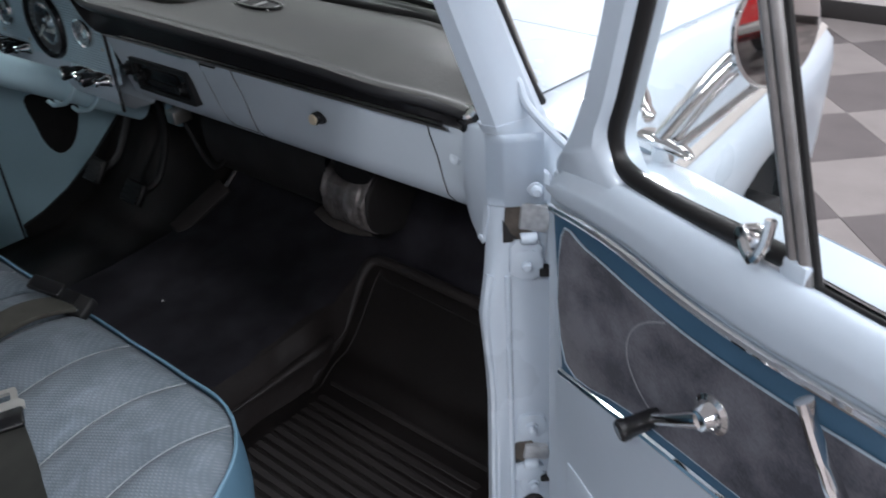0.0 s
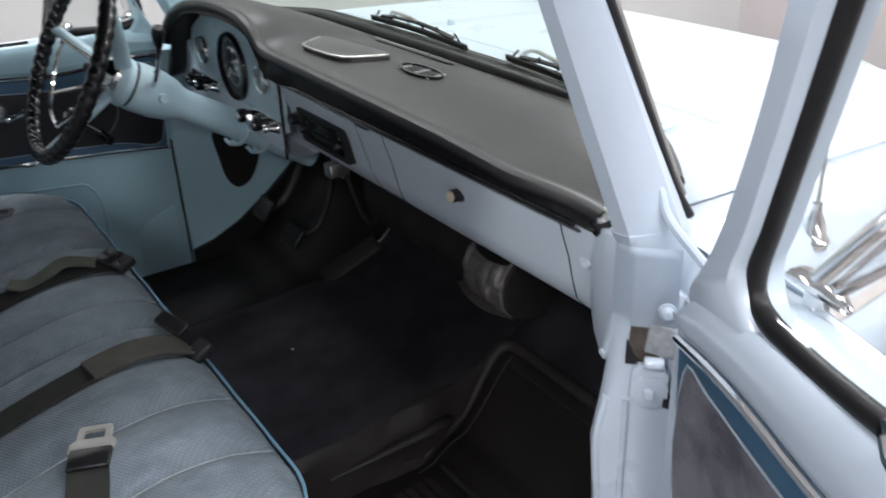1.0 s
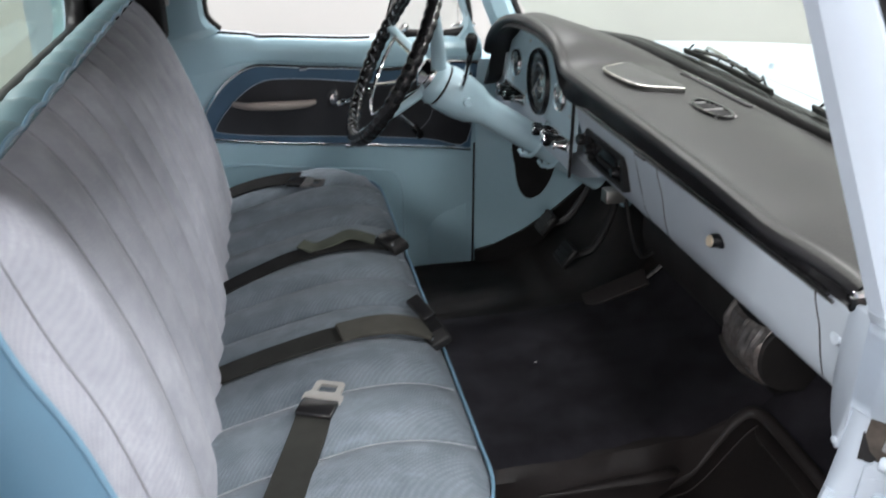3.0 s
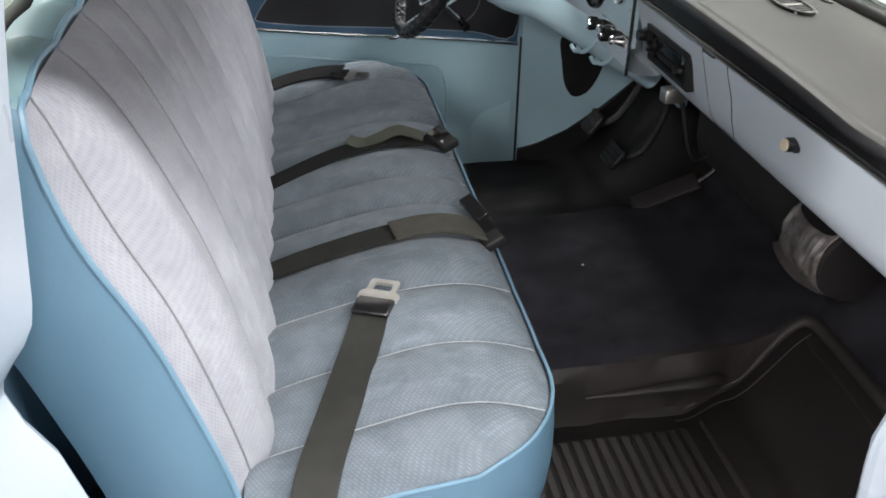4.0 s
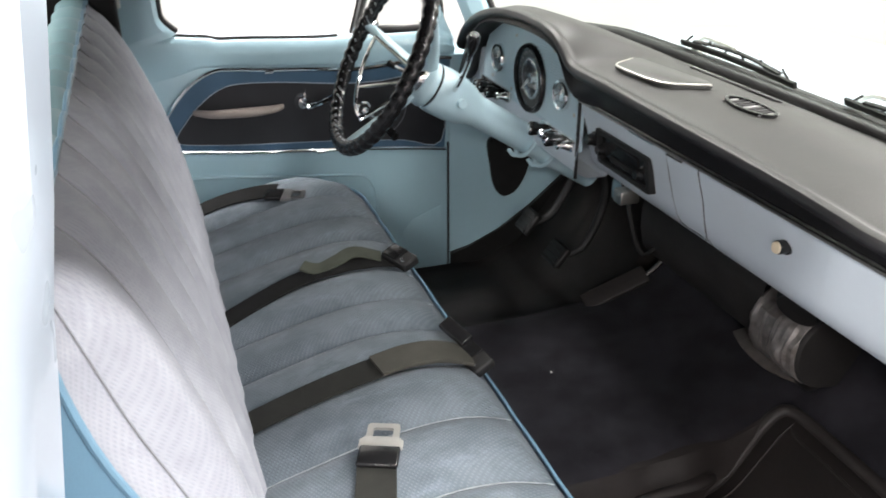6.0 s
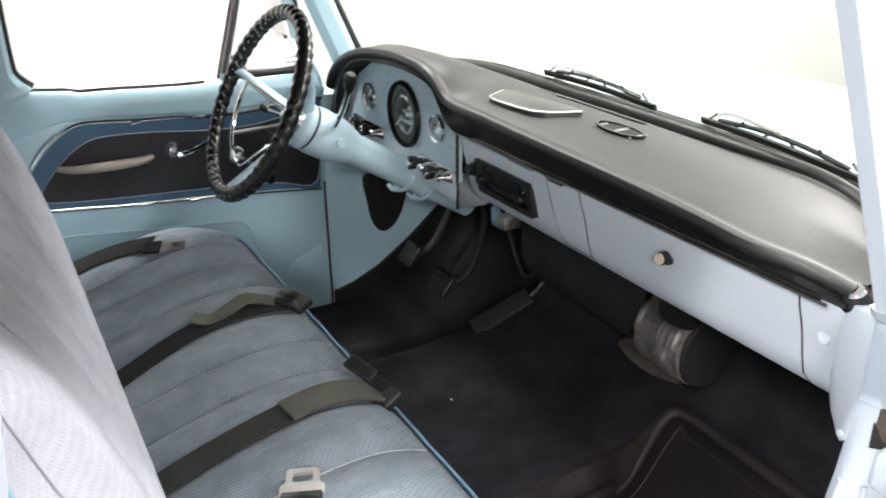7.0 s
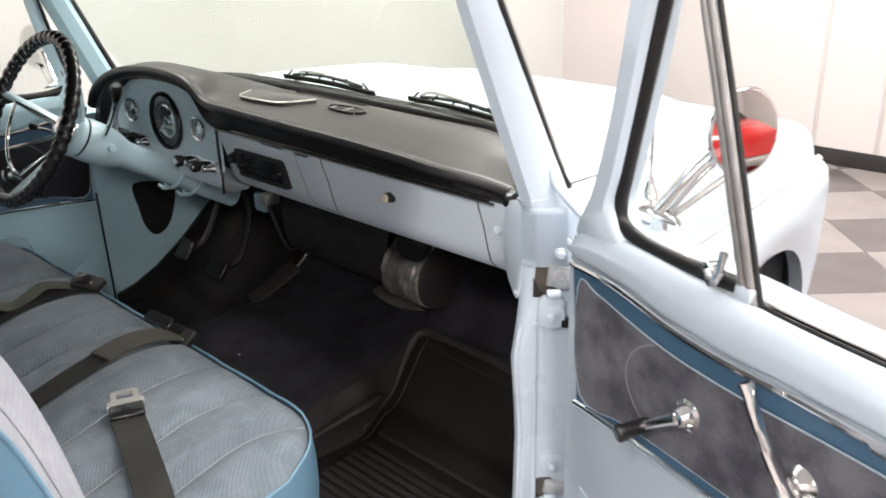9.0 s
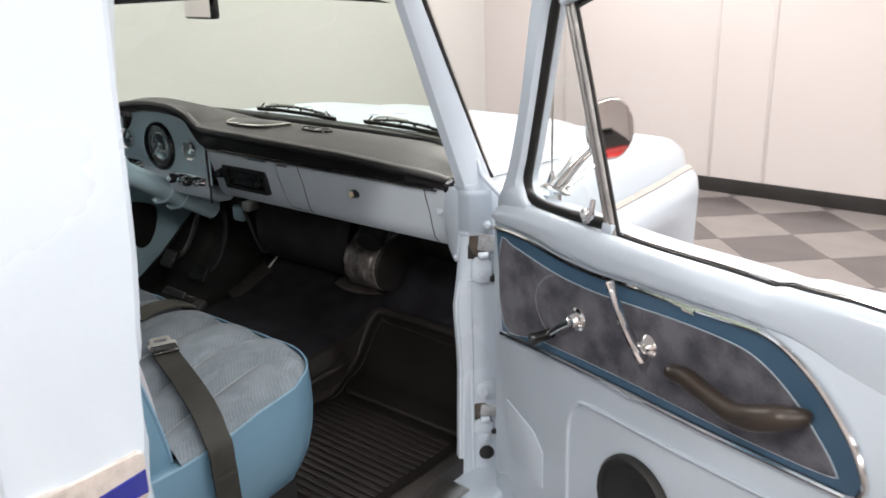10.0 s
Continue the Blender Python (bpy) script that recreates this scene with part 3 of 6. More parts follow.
        part("hinge_barrel", lathe([(0, -0.052 * k), (0.014, -0.052 * k), (0.017, -0.048 * k), (0.017, 0.022 * k), (0.014, 0.026 * k), (0, 0.020 * k)], Matrix.Translation(pm(0.036, 0, 0.016)) @ pose(0, 0, 0, 6, 0, 0), 18), PAINT, hp)
        part("hinge_stop", plate(rounded(0.008, -0.074 * k, 0.036, -0.060 * k, 0.002, 1), pm, 0.0, 0.012), BLACK_MATT, hp)
    for a, z in ((-0.009, 0.980), (0.004, 1.091), (-0.004, 0.690), (-0.002, 0.573)):
        c = Vector((0.004, s * 0.774, z)) + tang * a
        pm = lambda aa, b, w, c=c: c + tang * aa + Vector((0, 0, b)) + nrm * w
        part("bolt_plate", plate(rounded(-0.020, -0.021, 0.022, 0.023, 0.013, 6), pm, -0.004, 0.011 if z == 0.980 else 0.006, 0.004), PAINT, hp)
        part("bolt", lathe([(0, 0.006), (0.010, 0.006), (0.010, 0.010), (0.007, 0.011), (0.007, 0.017), (0.005, 0.019), (0, 0.019)], axis_frame(c, nrm), 12), PAINT, hp)
    c = Vector((0.002, s * 0.772, 0.528))
    part("plug", lathe([(0, 0.0), (0.017, 0.001), (0.018, 0.005), (0.014, 0.007), (0, 0.007)], axis_frame(c, nrm), 20), BLACK_MATT, hp, "round black rubber plug")


def make_cab():
    # floor and firewall
    part("floor_pan", box((-1.0, -0.745, 0.47), (0.14, 0.745, 0.525), 0.004), FIREWALL, truck)
    toe = [(0.06, 0.50), (0.10, 0.526), (0.20, 0.62), (0.36, 0.83), (0.385, 0.92), (0.385, 1.11), (0.40, 1.11), (0.40, 0.90), (0.22, 0.58), (0.12, 0.47)]
    part("firewall", plate(toe, lambda a, b, w: Vector((a, w, b)), -0.745, 0.745), FIREWALL, truck)
    # rear wall with its window opening
    outer = rounded(-0.76, 0.47, 0.76, 1.62, 0.06, 4)
    inner = rounded(-0.60, 1.235, 0.60, 1.54, 0.07, 4)
    fr = lambda a, b, w: Vector((w, a, b))
    part("rear_wall", ring_plate(outer, inner, fr, -1.03, -0.985), PAINT_SHADE, truck)
    part("rear_window_seal", tube([(-0.978, a, b) for a, b in rounded(-0.585, 1.25, 0.585, 1.525, 0.07, 6)], 0.022, 10, True), RUBBER, truck, "thick black rubber window seal")
    g = part("rear_window", plate(rounded(-0.59, 1.245, 0.59, 1.53, 0.07, 4), fr, -1.01, -1.006), GLASS_T, truck)
    g.visible_shadow = False
    # package shelf edge behind the seat
    rows = []
    for k in range(31):
        y = -0.735 + 1.47 * k / 30
        e = sstep((abs(y) - 0.62) / 0.10)
        rows.append([(-0.905, y, 1.15 - 0.05 * e), (-0.905, y, 1.268 - 0.06 * e), (-0.915, y, 1.278 - 0.06 * e), (-0.95, y, 1.262 - 0.04 * e), (-0.985, y, 1.232 - 0.02 * e), (-0.985, y, 1.15)])
    part("rear_ledge", loft(rows), PAINT_SHADE, truck)
    # roof with a dark headliner below
    def roof(z_off):
        rows = []
        for i in range(17):
            t = i / 16
            row = []
            for k in range(25):
                y = -0.745 + 1.49 * k / 24
                x0 = -0.06 - 0.17 * (abs(y) / 0.745) ** 2.2
                x = x0 + (-1.04 - x0) * t
                e = min(1, 4 * min(t, 1 - t) + 0.0)
                c = 1 - (abs(y) / 0.745) ** 3
                row.append((x, y, 1.585 + 0.075 * (1 - (1 - e) ** 2) * (0.35 + 0.65 * c) + z_off))
            rows.append(row)
        return rows
    bm = loft(roof(0.0))
    bmesh.ops.solidify(bm, geom=list(bm.faces), thickness=0.012)
    part("roof", bm, PAINT, truck)
    part("headliner", loft(roof(-0.022)), HEADLINER, truck, "dark headliner")
    for s in (-1, 1):
        # windshield pillar
        secs = []
        for k in range(15):
            t = k / 14
            z = 1.176 + 0.434 * t
            x = -0.0345 - 0.42 * (z - 1.177)
            yi = 0.730 - 0.008 * t
            w = 0.080 - (0.11 if s < 0 else 0.02) * (z - 1.2)
            secs.append([(x, s * yi, z), (x + 0.06 * w, s * (yi + 0.018), z), (x + 0.26 * w, s * (yi + 0.026), z), (x + 0.54 * w, s * (yi + 0.034), z), (x + w * 0.80, s * (yi + 0.038), z), (x + w, s * (yi + 0.032), z), (x + w * 1.02, s * (yi + 0.012), z), (x + w * 0.7, s * (yi - 0.012), z), (x + 0.02, s * (yi - 0.012), z)])
        ap = part("windshield_pillar", loft(secs, True, True), PAINT if s < 0 else PAINT_SHADE, truck, angle=15)
        edge = [(0.038 - (0.53 if s < 0 else 0.44) * (z - 1.2) + 0.008 * (1 - sstep((z - 1.18) / 0.05)), s * 0.757, z) for z in [1.185 + 0.405 * k / 14 for k in range(15)]]
        part("pillar_seal", tube([(x, y - s * (0.0 if s < 0 else 0.014), z) for x, y, z in edge], 0.0055 if s < 0 else 0.011, 8), RUBBER, ap)
        part("pillar_trim", tube([(x + 0.008, y - s * 0.002, z) for x, y, z in edge[1:]], 0.0045, 8), STEEL, ap, "dull bright windshield trim")
        if s > 0:
            hinge_side(s, False)
        else:
            hinge_side(s, True)
        # rear corner post and cab corner
        secs = []
        for z, xi, xj in ((0.42, -0.845, -0.850), (0.80, -0.845, -0.850), (0.95, -0.856, -0.860), (1.02, -0.872, -0.876), (1.06, -0.892, -0.896), (1.095, -0.901, -0.904), (1.112, -0.897, -0.898), (1.126, -0.886, -0.890), (1.142, -0.874, -0.882), (1.161, -0.864, -0.876), (1.182, -0.859, -0.872), (1.217, -0.854, -0.865), (1.28, -0.845, -0.854), (1.35, -0.836, -0.842), (1.42, -0.823, -0.829), (1.50, -0.811, -0.818), (1.615, -0.795, -0.803)):
            xo = lerp_table(z, [(0.42, -0.90), (0.95, -0.895), (1.08, -0.881), (1.16, -0.876), (1.28, -0.864), (1.42, -0.854), (1.615, -0.838)])
            yo = 0.865 - 0.03 * sstep((z - 1.22) / 0.5)
            secs.append([(xi - 0.004, s * 0.730, z), (xi, s * 0.738, z), (xj, s * 0.790, z), (min(xo + 0.010, xj + 0.004), s * (yo - 0.03), z), (min(xo, xj + 0.002), s * (yo - 0.008), z), (xo - 0.012, s * yo, z), (-1.0, s * (yo + 0.004), z), (-1.08, s * (yo - 0.01), z), (-1.10, s * (yo - 0.05), z), (-1.10, s * 0.66, z), (-1.04, s * 0.66, z), (-1.03, s * 0.70, z)])
        part("cab_corner", loft(secs, True, True), PAINT, truck, angle=22)
        if s > 0:
            part("lock_pillar", box((-0.99, 0.735, 0.42), (-0.835, 0.80, 1.60), 0.01), PAINT_SHADE, truck)
            part("striker", box((-0.826, 0.722, 1.275), (-0.806, 0.737, 1.335), 0.003), TONGUE, truck, "pale door striker")
            part("corner_trim", box((-0.995, 0.60, 1.20), (-0.812, 0.728, 1.585), 0.02, 3), HEADLINER, truck, "dark rear corner trim")
        # sill
        part("sill", box((-0.93, s * 0.72 if s > 0 else -0.86, 0.40), (0.03, 0.86 if s > 0 else -0.72, 0.485), 0.012, 3), PAINT, truck)
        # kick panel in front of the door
        part("kick_panel", box((-0.078 if s > 0 else -0.01, s * 0.742 if s > 0 else -0.74, 0.50), (0.38, 0.756 if s > 0 else -0.725, 1.12), 0.003), PAINT_SHADE, truck)
    part("shut_line", box((-0.0835, 0.7395, 0.52), (-0.0795, 0.7455, 0.90), 0.0005), BLACK_MATT, truck)
    # bright sill plate
    part("sill_plate", box((-0.86, -0.80, 0.486), (-0.10, -0.735, 0.492), 0.002), STEEL, truck, "scuffed metal sill plate")
    # cab side badge
    bf = lambda a, b, w: Vector((a, -0.868 - w, b))
    bd = part("side_badge", plate(rounded(-1.065, 0.945, -0.905, 1.018, 0.010, 3), bf, -0.01, 0.006, 0.003), BADGE_METAL, truck, "cream and bright cab badge")
    part("badge_band", plate([(-1.05, 0.955), (-0.909, 0.955), (-0.909, 0.990), (-1.00, 0.980)], bf, 0.0, 0.0085), BADGE_BLUE, bd, "deep blue enamel band")
    # windshield
    def shield(y, t):
        base = Vector((xw(y) - 0.005, y, 1.205))
        top = Vector((-0.060 - 0.13 * (abs(y) / 0.7) ** 2, y, 1.590))
        return base.lerp(top, t)
    rows = [[shield(-0.71 + 1.42 * k / 30, t) for k in range(31)] for t in (0, 0.25, 0.5, 0.75, 1)]
    bm = loft(rows)
    g = part("windshield", bm, GLASS_T, truck, "faintly green windshield glass")
    g.visible_shadow = False
    foot = [(xw(y) - 0.003, y, 1.207 - 0.012 * (y / 0.7) ** 2) for y in [-0.70 + 1.4 * k / 40 for k in range(41)]]
    part("windshield_seal", tube(foot, 0.0135, 10), RUBBER, truck, "thick black rubber windshield seal")
    part("windshield_seal", tube([(x + 0.026, y, z + 0.001) for x, y, z in foot], 0.010, 8), RUBBER, truck, "outer lip of the windshield seal")
    part("windshield_trim", tube([(x - 0.020, y, z - 0.004) for x, y, z in foot], 0.0035, 8), CHROME, truck, "thin bright strip")


make_cab()


def make_wipers():
    for y0, y1, piv in ((0.255, -0.095, 0.30), (-0.195, -0.555, -0.15)):
        w = new("wiper")
        w.parent = truck
        p0, p1 = Vector((xw(y0) + 0.018, y0, 1.226)), Vector((xw(y1) + 0.006, y1, 1.226))
        at = lambda t, h: p0.lerp(p1, t) + Vector((0.0, 0, h + 0.004 * math.sin(math.pi * t)))
        part("blade", band([at(k / 12, 0.0) for k in range(13)], 0.006, 0.010, (1, 0, 0.3)), RUBBER, w)
        part("spine", band([at(0.12 + 0.76 * k / 10, 0.008 + 0.006 * math.sin(math.pi * k / 10)) for k in range(11)], 0.007, 0.004, (1, 0, 0.3)), BLACK_GLOSS, w)
        for t in (0.04, 0.22, 0.40, 0.60, 0.78, 0.95):
            part("claw", tube([at(t, 0.002), at(t + (0.06 if t < 0.5 else -0.06), 0.017)], 0.0022, 6), BLACK_GLOSS, w)
        part("arm", tube(smooth_line([(p0.x + 0.07, piv, 1.198), (p0.x + 0.055, piv - 0.03, 1.222), (p0.x + 0.03, piv - 0.09, 1.238), at(0.5, 0.018)], 6), [0.0055] * 6 + [0.0035] * 13, 6), STEEL, w)
        part("pivot", lathe([(0, 0), (0.012, 0), (0.012, 0.014), (0.008, 0.022), (0, 0.024)], Matrix.Translation((p0.x + 0.07, piv, 1.183)), 16), STEEL, w)
    for y in (0.30,):
        part("washer_nozzle", lathe([(0, 0), (0.008, 0), (0.006, 0.012), (0, 0.014)], Matrix.Translation((0.47, y, hood_z(0.47, y))), 12), PAINT, truck)
    an = new("antenna")
    an.parent = truck
    a0 = Vector((0.232, -0.800, 1.110))
    part("base", lathe([(0, 0), (0.020, 0), (0.022, 0.008), (0.016, 0.016), (0.013, 0.032), (0.007, 0.044), (0.006, 0.055), (0, 0.055)], Matrix.Translation(a0), 20), CHROME, an)
    part("mast", tube([a0 + Vector((0, 0, 0.05)), a0 + Vector((0, 0, 0.85))], [0.0028, 0.0016], 6), STEEL, an)


make_wipers()


# ---- dashboard ----
dash = thing("dashboard", "light blue painted metal dashboard with a padded black top", "dashboard")
FACE = [(-0.022, 1.158), (-0.017, 1.135), (-0.005, 1.10), (0.004, 1.06), (0.012, 1.034), (0.028, 1.016), (0.055, 1.012), (0.075, 1.02)]


def face_x(z):
    pts = sorted((b, a) for a, b in FACE[:6])
    return lerp_table(z, pts)


def face_strip(name, y0, y1, mat, label="", n=8, lift=0.0):
    rows = []
    edge = 0.0008
    for i in range(n + 1):
        y = y0 + (y1 - y0) * i / n
        rows.append([(a - lift, y, b) for a, b in FACE])
    first = [(a + edge - lift, y0 + 0.0, b) for a, b in FACE]
    last = [(a + edge - lift, y1, b) for a, b in FACE]
    rows[0] = [(a - lift, y0 + edge * 0.7, b) for a, b in FACE]
    rows[-1] = [(a - lift, y1 - edge * 0.7, b) for a, b in FACE]
    rows = [[(a + 0.03, y0, b) for a, b in FACE], first] + rows + [last, [(a + 0.03, y1, b) for a, b in FACE]]
    return part(name, loft(rows), mat, dash, label)


BROW_OUT = [(0.05, 1.223), (0.10, 1.2235), (0.135, 1.2245), (0.160, 1.230), (0.180, 1.243), (0.205, 1.259), (0.24, 1.270), (0.29, 1.276), (0.40, 1.276), (0.52, 1.262), (0.62, 1.236), (0.70, 1.196), (0.738, 1.150), (0.745, 1.10)]
BROW_IN = [(0.105, 1.162), (0.135, 1.166), (0.158, 1.184), (0.180, 1.213), (0.206, 1.236), (0.30, 1.249), (0.44, 1.245), (0.56, 1.226), (0.63, 1.190), (0.672, 1.140), (0.69, 1.09), (0.745, 1.05)]


def pad_lip(y):
    """Height of the pad's front edge."""
    if y < 0.05:
        return curve_table(-y, [(-0.05, 1.223), (0.1, 1.220), (0.4, 1.214), (0.55, 1.206), (0.62, 1.197), (0.70, 1.178)])
    return curve_table(y, BROW_OUT)


def pad_top(x, y):
    lip, xl = pad_lip(y) + 0.006, -0.005
    xr = xw(min(abs(y), 0.70)) - 0.012
    zr = 1.202 - 0.03 * sstep((abs(y) - 0.55) / 0.18)
    t = min(max((x - xl) / (xr - xl), 0), 1)
    return lip * (1 - t) + zr * t + (0.004 + 0.010 * sstep((0.3 - y) / 0.3)) * math.sin(math.pi * t)


def make_pad():
    rows = []
    ys = [-0.690 + 0.012 * k for k in range(120)]
    ys = [y for y in ys if y <= 0.742]
    for y in ys:
        e = sstep((-0.55 - y) / 0.15)
        if y < 0.05:
            lip, low, xl = pad_lip(y), 1.160, -0.060 + 0.040 * e
            xlow = -0.024
        else:
            lip, low = curve_table(y, BROW_OUT), curve_table(y, BROW_IN)
            xl = -0.060
            xlow = -0.024 - 0.03 * sstep((y - 0.06) / 0.12)
        low = min(low, lip - 0.012)
        xr = xw(min(abs(y), 0.70)) - 0.012
        mid = low + (lip - low) * 0.55
        zr = 1.202 - 0.03 * sstep((abs(y) - 0.55) / 0.18)
        z1 = zr + (lip - zr) * 0.62
        row = [(xlow + 0.05, y, low + 0.006), (xlow, y, low), (xlow - 0.006, y, low + 0.004), (xl * 0.62 + xlow * 0.38 + 0.010, y, mid), (xl + 0.018, y, lip - 0.020), (xl + 0.006, y, lip - 0.016), (xl - 0.001, y, lip - 0.010), (xl - 0.002, y, lip - 0.004), (xl + 0.002, y, lip + 0.002), (xl + 0.008, y, lip + 0.0045), (xl + 0.015, y, lip + 0.0035), (xl + 0.019, y, lip + 0.0012), (xl + 0.024, y, lip + 0.0025), (xl + 0.055, y, lip + 0.006)]
        for t in (0.2, 0.4, 0.6, 0.8, 1.0):
            x = (xl + 0.055) + (xr - xl - 0.055) * t
            row.append((x, y, (lip + 0.006) * (1 - t) + zr * t + (0.004 + 0.010 * sstep((0.3 - y) / 0.3)) * math.sin(math.pi * t)))
        row.append((xr + 0.004, y, zr - 0.03))
        rows.append(row)
    # lit top and shaded front of the pad, told apart by colour
    part("dash_pad", loft([r[8:] for r in rows]), VINYL_BLACK, dash, "black grained vinyl dash pad, top in a lighter lit tone", angle=75)
    part("pad_roll", loft([r[:9] for r in rows]), VINYL_SHADE, dash, "black vinyl roll of the pad, darkened for its shaded front", angle=75)
    # stitched joint across the pad beside the cluster
    part("pad_bead", tube([(-0.0285, y, 1.1565) for y in (-0.668, -0.3, 0.0, 0.165)], 0.0022, 8), BAR, dash, "thin bright bead under the pad")
    # black tube painting the shadow line between pad and bead
    part("pad_bead_shadow", tube([(-0.030, y, 1.1635) for y in (-0.66, -0.3, 0.0, 0.12)], 0.0040, 8), BLACK_GLOSS, dash)


make_pad()
face_strip("face_end", -0.692, -0.6268, PAINT_DASH_LIT)
glove = face_strip("glove_door", -0.6240, -0.2072, PAINT_DASH_LIT, "light blue glove box door", 14)
face_strip("face_middle", -0.2044, 0.168, PAINT_DASH_LIT, "", 10)


def make_glove_knob():
    k = new("glove_knob")
    k.parent = dash
    ax = Vector((-1, 0, 0.05)).normalized()
    m = axis_frame((face_x(1.108), -0.397, 1.108), ax)
    part("barrel", lathe([(0, -0.002), (0.0115, -0.002), (0.0115, 0.002), (0.0100, 0.003), (0.0095, 0.0145), (0.0088, 0.016), (0, 0.016)], m, 28), BLACK_GLOSS, k)
    part("button", lathe([(0, 0.0155), (0.0082, 0.0155), (0.0082, 0.0182), (0.0072, 0.0192), (0, 0.0192)], m, 28), CREAM, k, "cream push button")
    part("end_screw", lathe([(0, 0), (0.009, 0), (0.008, 0.003), (0.003, 0.0035), (0, 0.002)], axis_frame((face_x(1.105) - 0.0005, -0.658, 1.105), ax), 16), PAINT_DASH_LIT, dash)
    part("lock_catch", box((-0.024, -0.165, 1.1455), (-0.018, -0.125, 1.150), 0.002), BLACK_MATT, dash)
    # cover plate to the left of the glove box
    fm = lambda a, b, w: Vector((face_x(b) - w, a, b))
    part("ash_tray_line", tube(smooth_line([fm(a, b, 0.0004) for a, b in ((-0.118, 1.150), (-0.119, 1.09), (-0.125, 1.045), (-0.140, 1.030), (-0.165, 1.027), (-0.204, 1.027))], 5), 0.0005, 5), BLACK_MATT, dash, "dark edge of the ash tray lid")
    part("paint_chip", plate([(-0.168, 1.150), (-0.135, 1.153), (-0.128, 1.149), (-0.15, 1.146)], fm, 0.0, 0.0032), STEEL, dash, "bare metal paint chip")


for gy in (-0.6254, -0.2058):
    part("face_gap", tube([(a + 0.0008, gy, b) for a, b in FACE], 0.0013, 6), BLACK_MATT, dash, "dark gap beside the glove box door")
part("glove_frame", box((0.020, -0.64, 1.065), (0.028, -0.19, 1.15), 0.002), BLACK_MATT, dash)
make_glove_knob()


def make_radio():
    r = new("radio")
    r.parent = dash
    zc, yc = 1.086, 0.024
    fm = lambda a, b, w: Vector((-0.0025 - w - 0.15 * b, yc + a, zc + b))
    part("bezel", ring_plate(rounded(-0.090, -0.033, 0.090, 0.033, 0.004, 3), rounded(-0.079, -0.024, 0.079, 0.024, 0.003, 3), fm, -0.01, 0.010), BLACK_MATT, r)
    part("front", plate(rounded(-0.080, -0.025, 0.080, 0.025, 0.003, 3), fm, -0.01, 0.003), BLACK_GLOSS, r)
    part("scale", plate(rounded(-0.046, -0.004, 0.050, 0.017, 0.002, 2), fm, 0.0, 0.0055, 0.001), BLACK_GLOSS, r)
    part("slot", plate(rounded(-0.048, -0.019, 0.052, -0.009, 0.002, 2), fm, 0.0, 0.006, 0.001), BLACK_MATT, r)
    for k in range(5):
        part("push_button", plate(rounded(-0.044 + k * 0.019, -0.0225, -0.029 + k * 0.019, -0.0195, 0.001, 1), fm, 0.0, 0.007, 0.001), BLACK_GLOSS, r)
    for a, rr in ((0.104, 0.014), (-0.066, 0.012), (0.066, 0.012)):
        c = fm(a, 0.006 if a > 0.1 else -0.002, 0.0)
        m = axis_frame(c, (-1, 0, 0))
        part("radio_knob", lathe([(0, 0), (rr, 0), (rr, 0.008), (rr * 0.8, 0.010), (rr * 0.75, 0.020), (rr * 0.65, 0.023), (0, 0.023)], m, 20), BLACK_GLOSS, r)
    # chrome patch that paints the reflection streak above the radio
    part("bead_scuff", plate(rounded(-0.085, 1.148, -0.005, 1.1565, 0.003, 2), lambda a, b, w: Vector((face_x(b) - w, a, b)), 0, 0.0022), CHROME, dash, "bright patch painting the reflection streak over the radio")


make_radio()


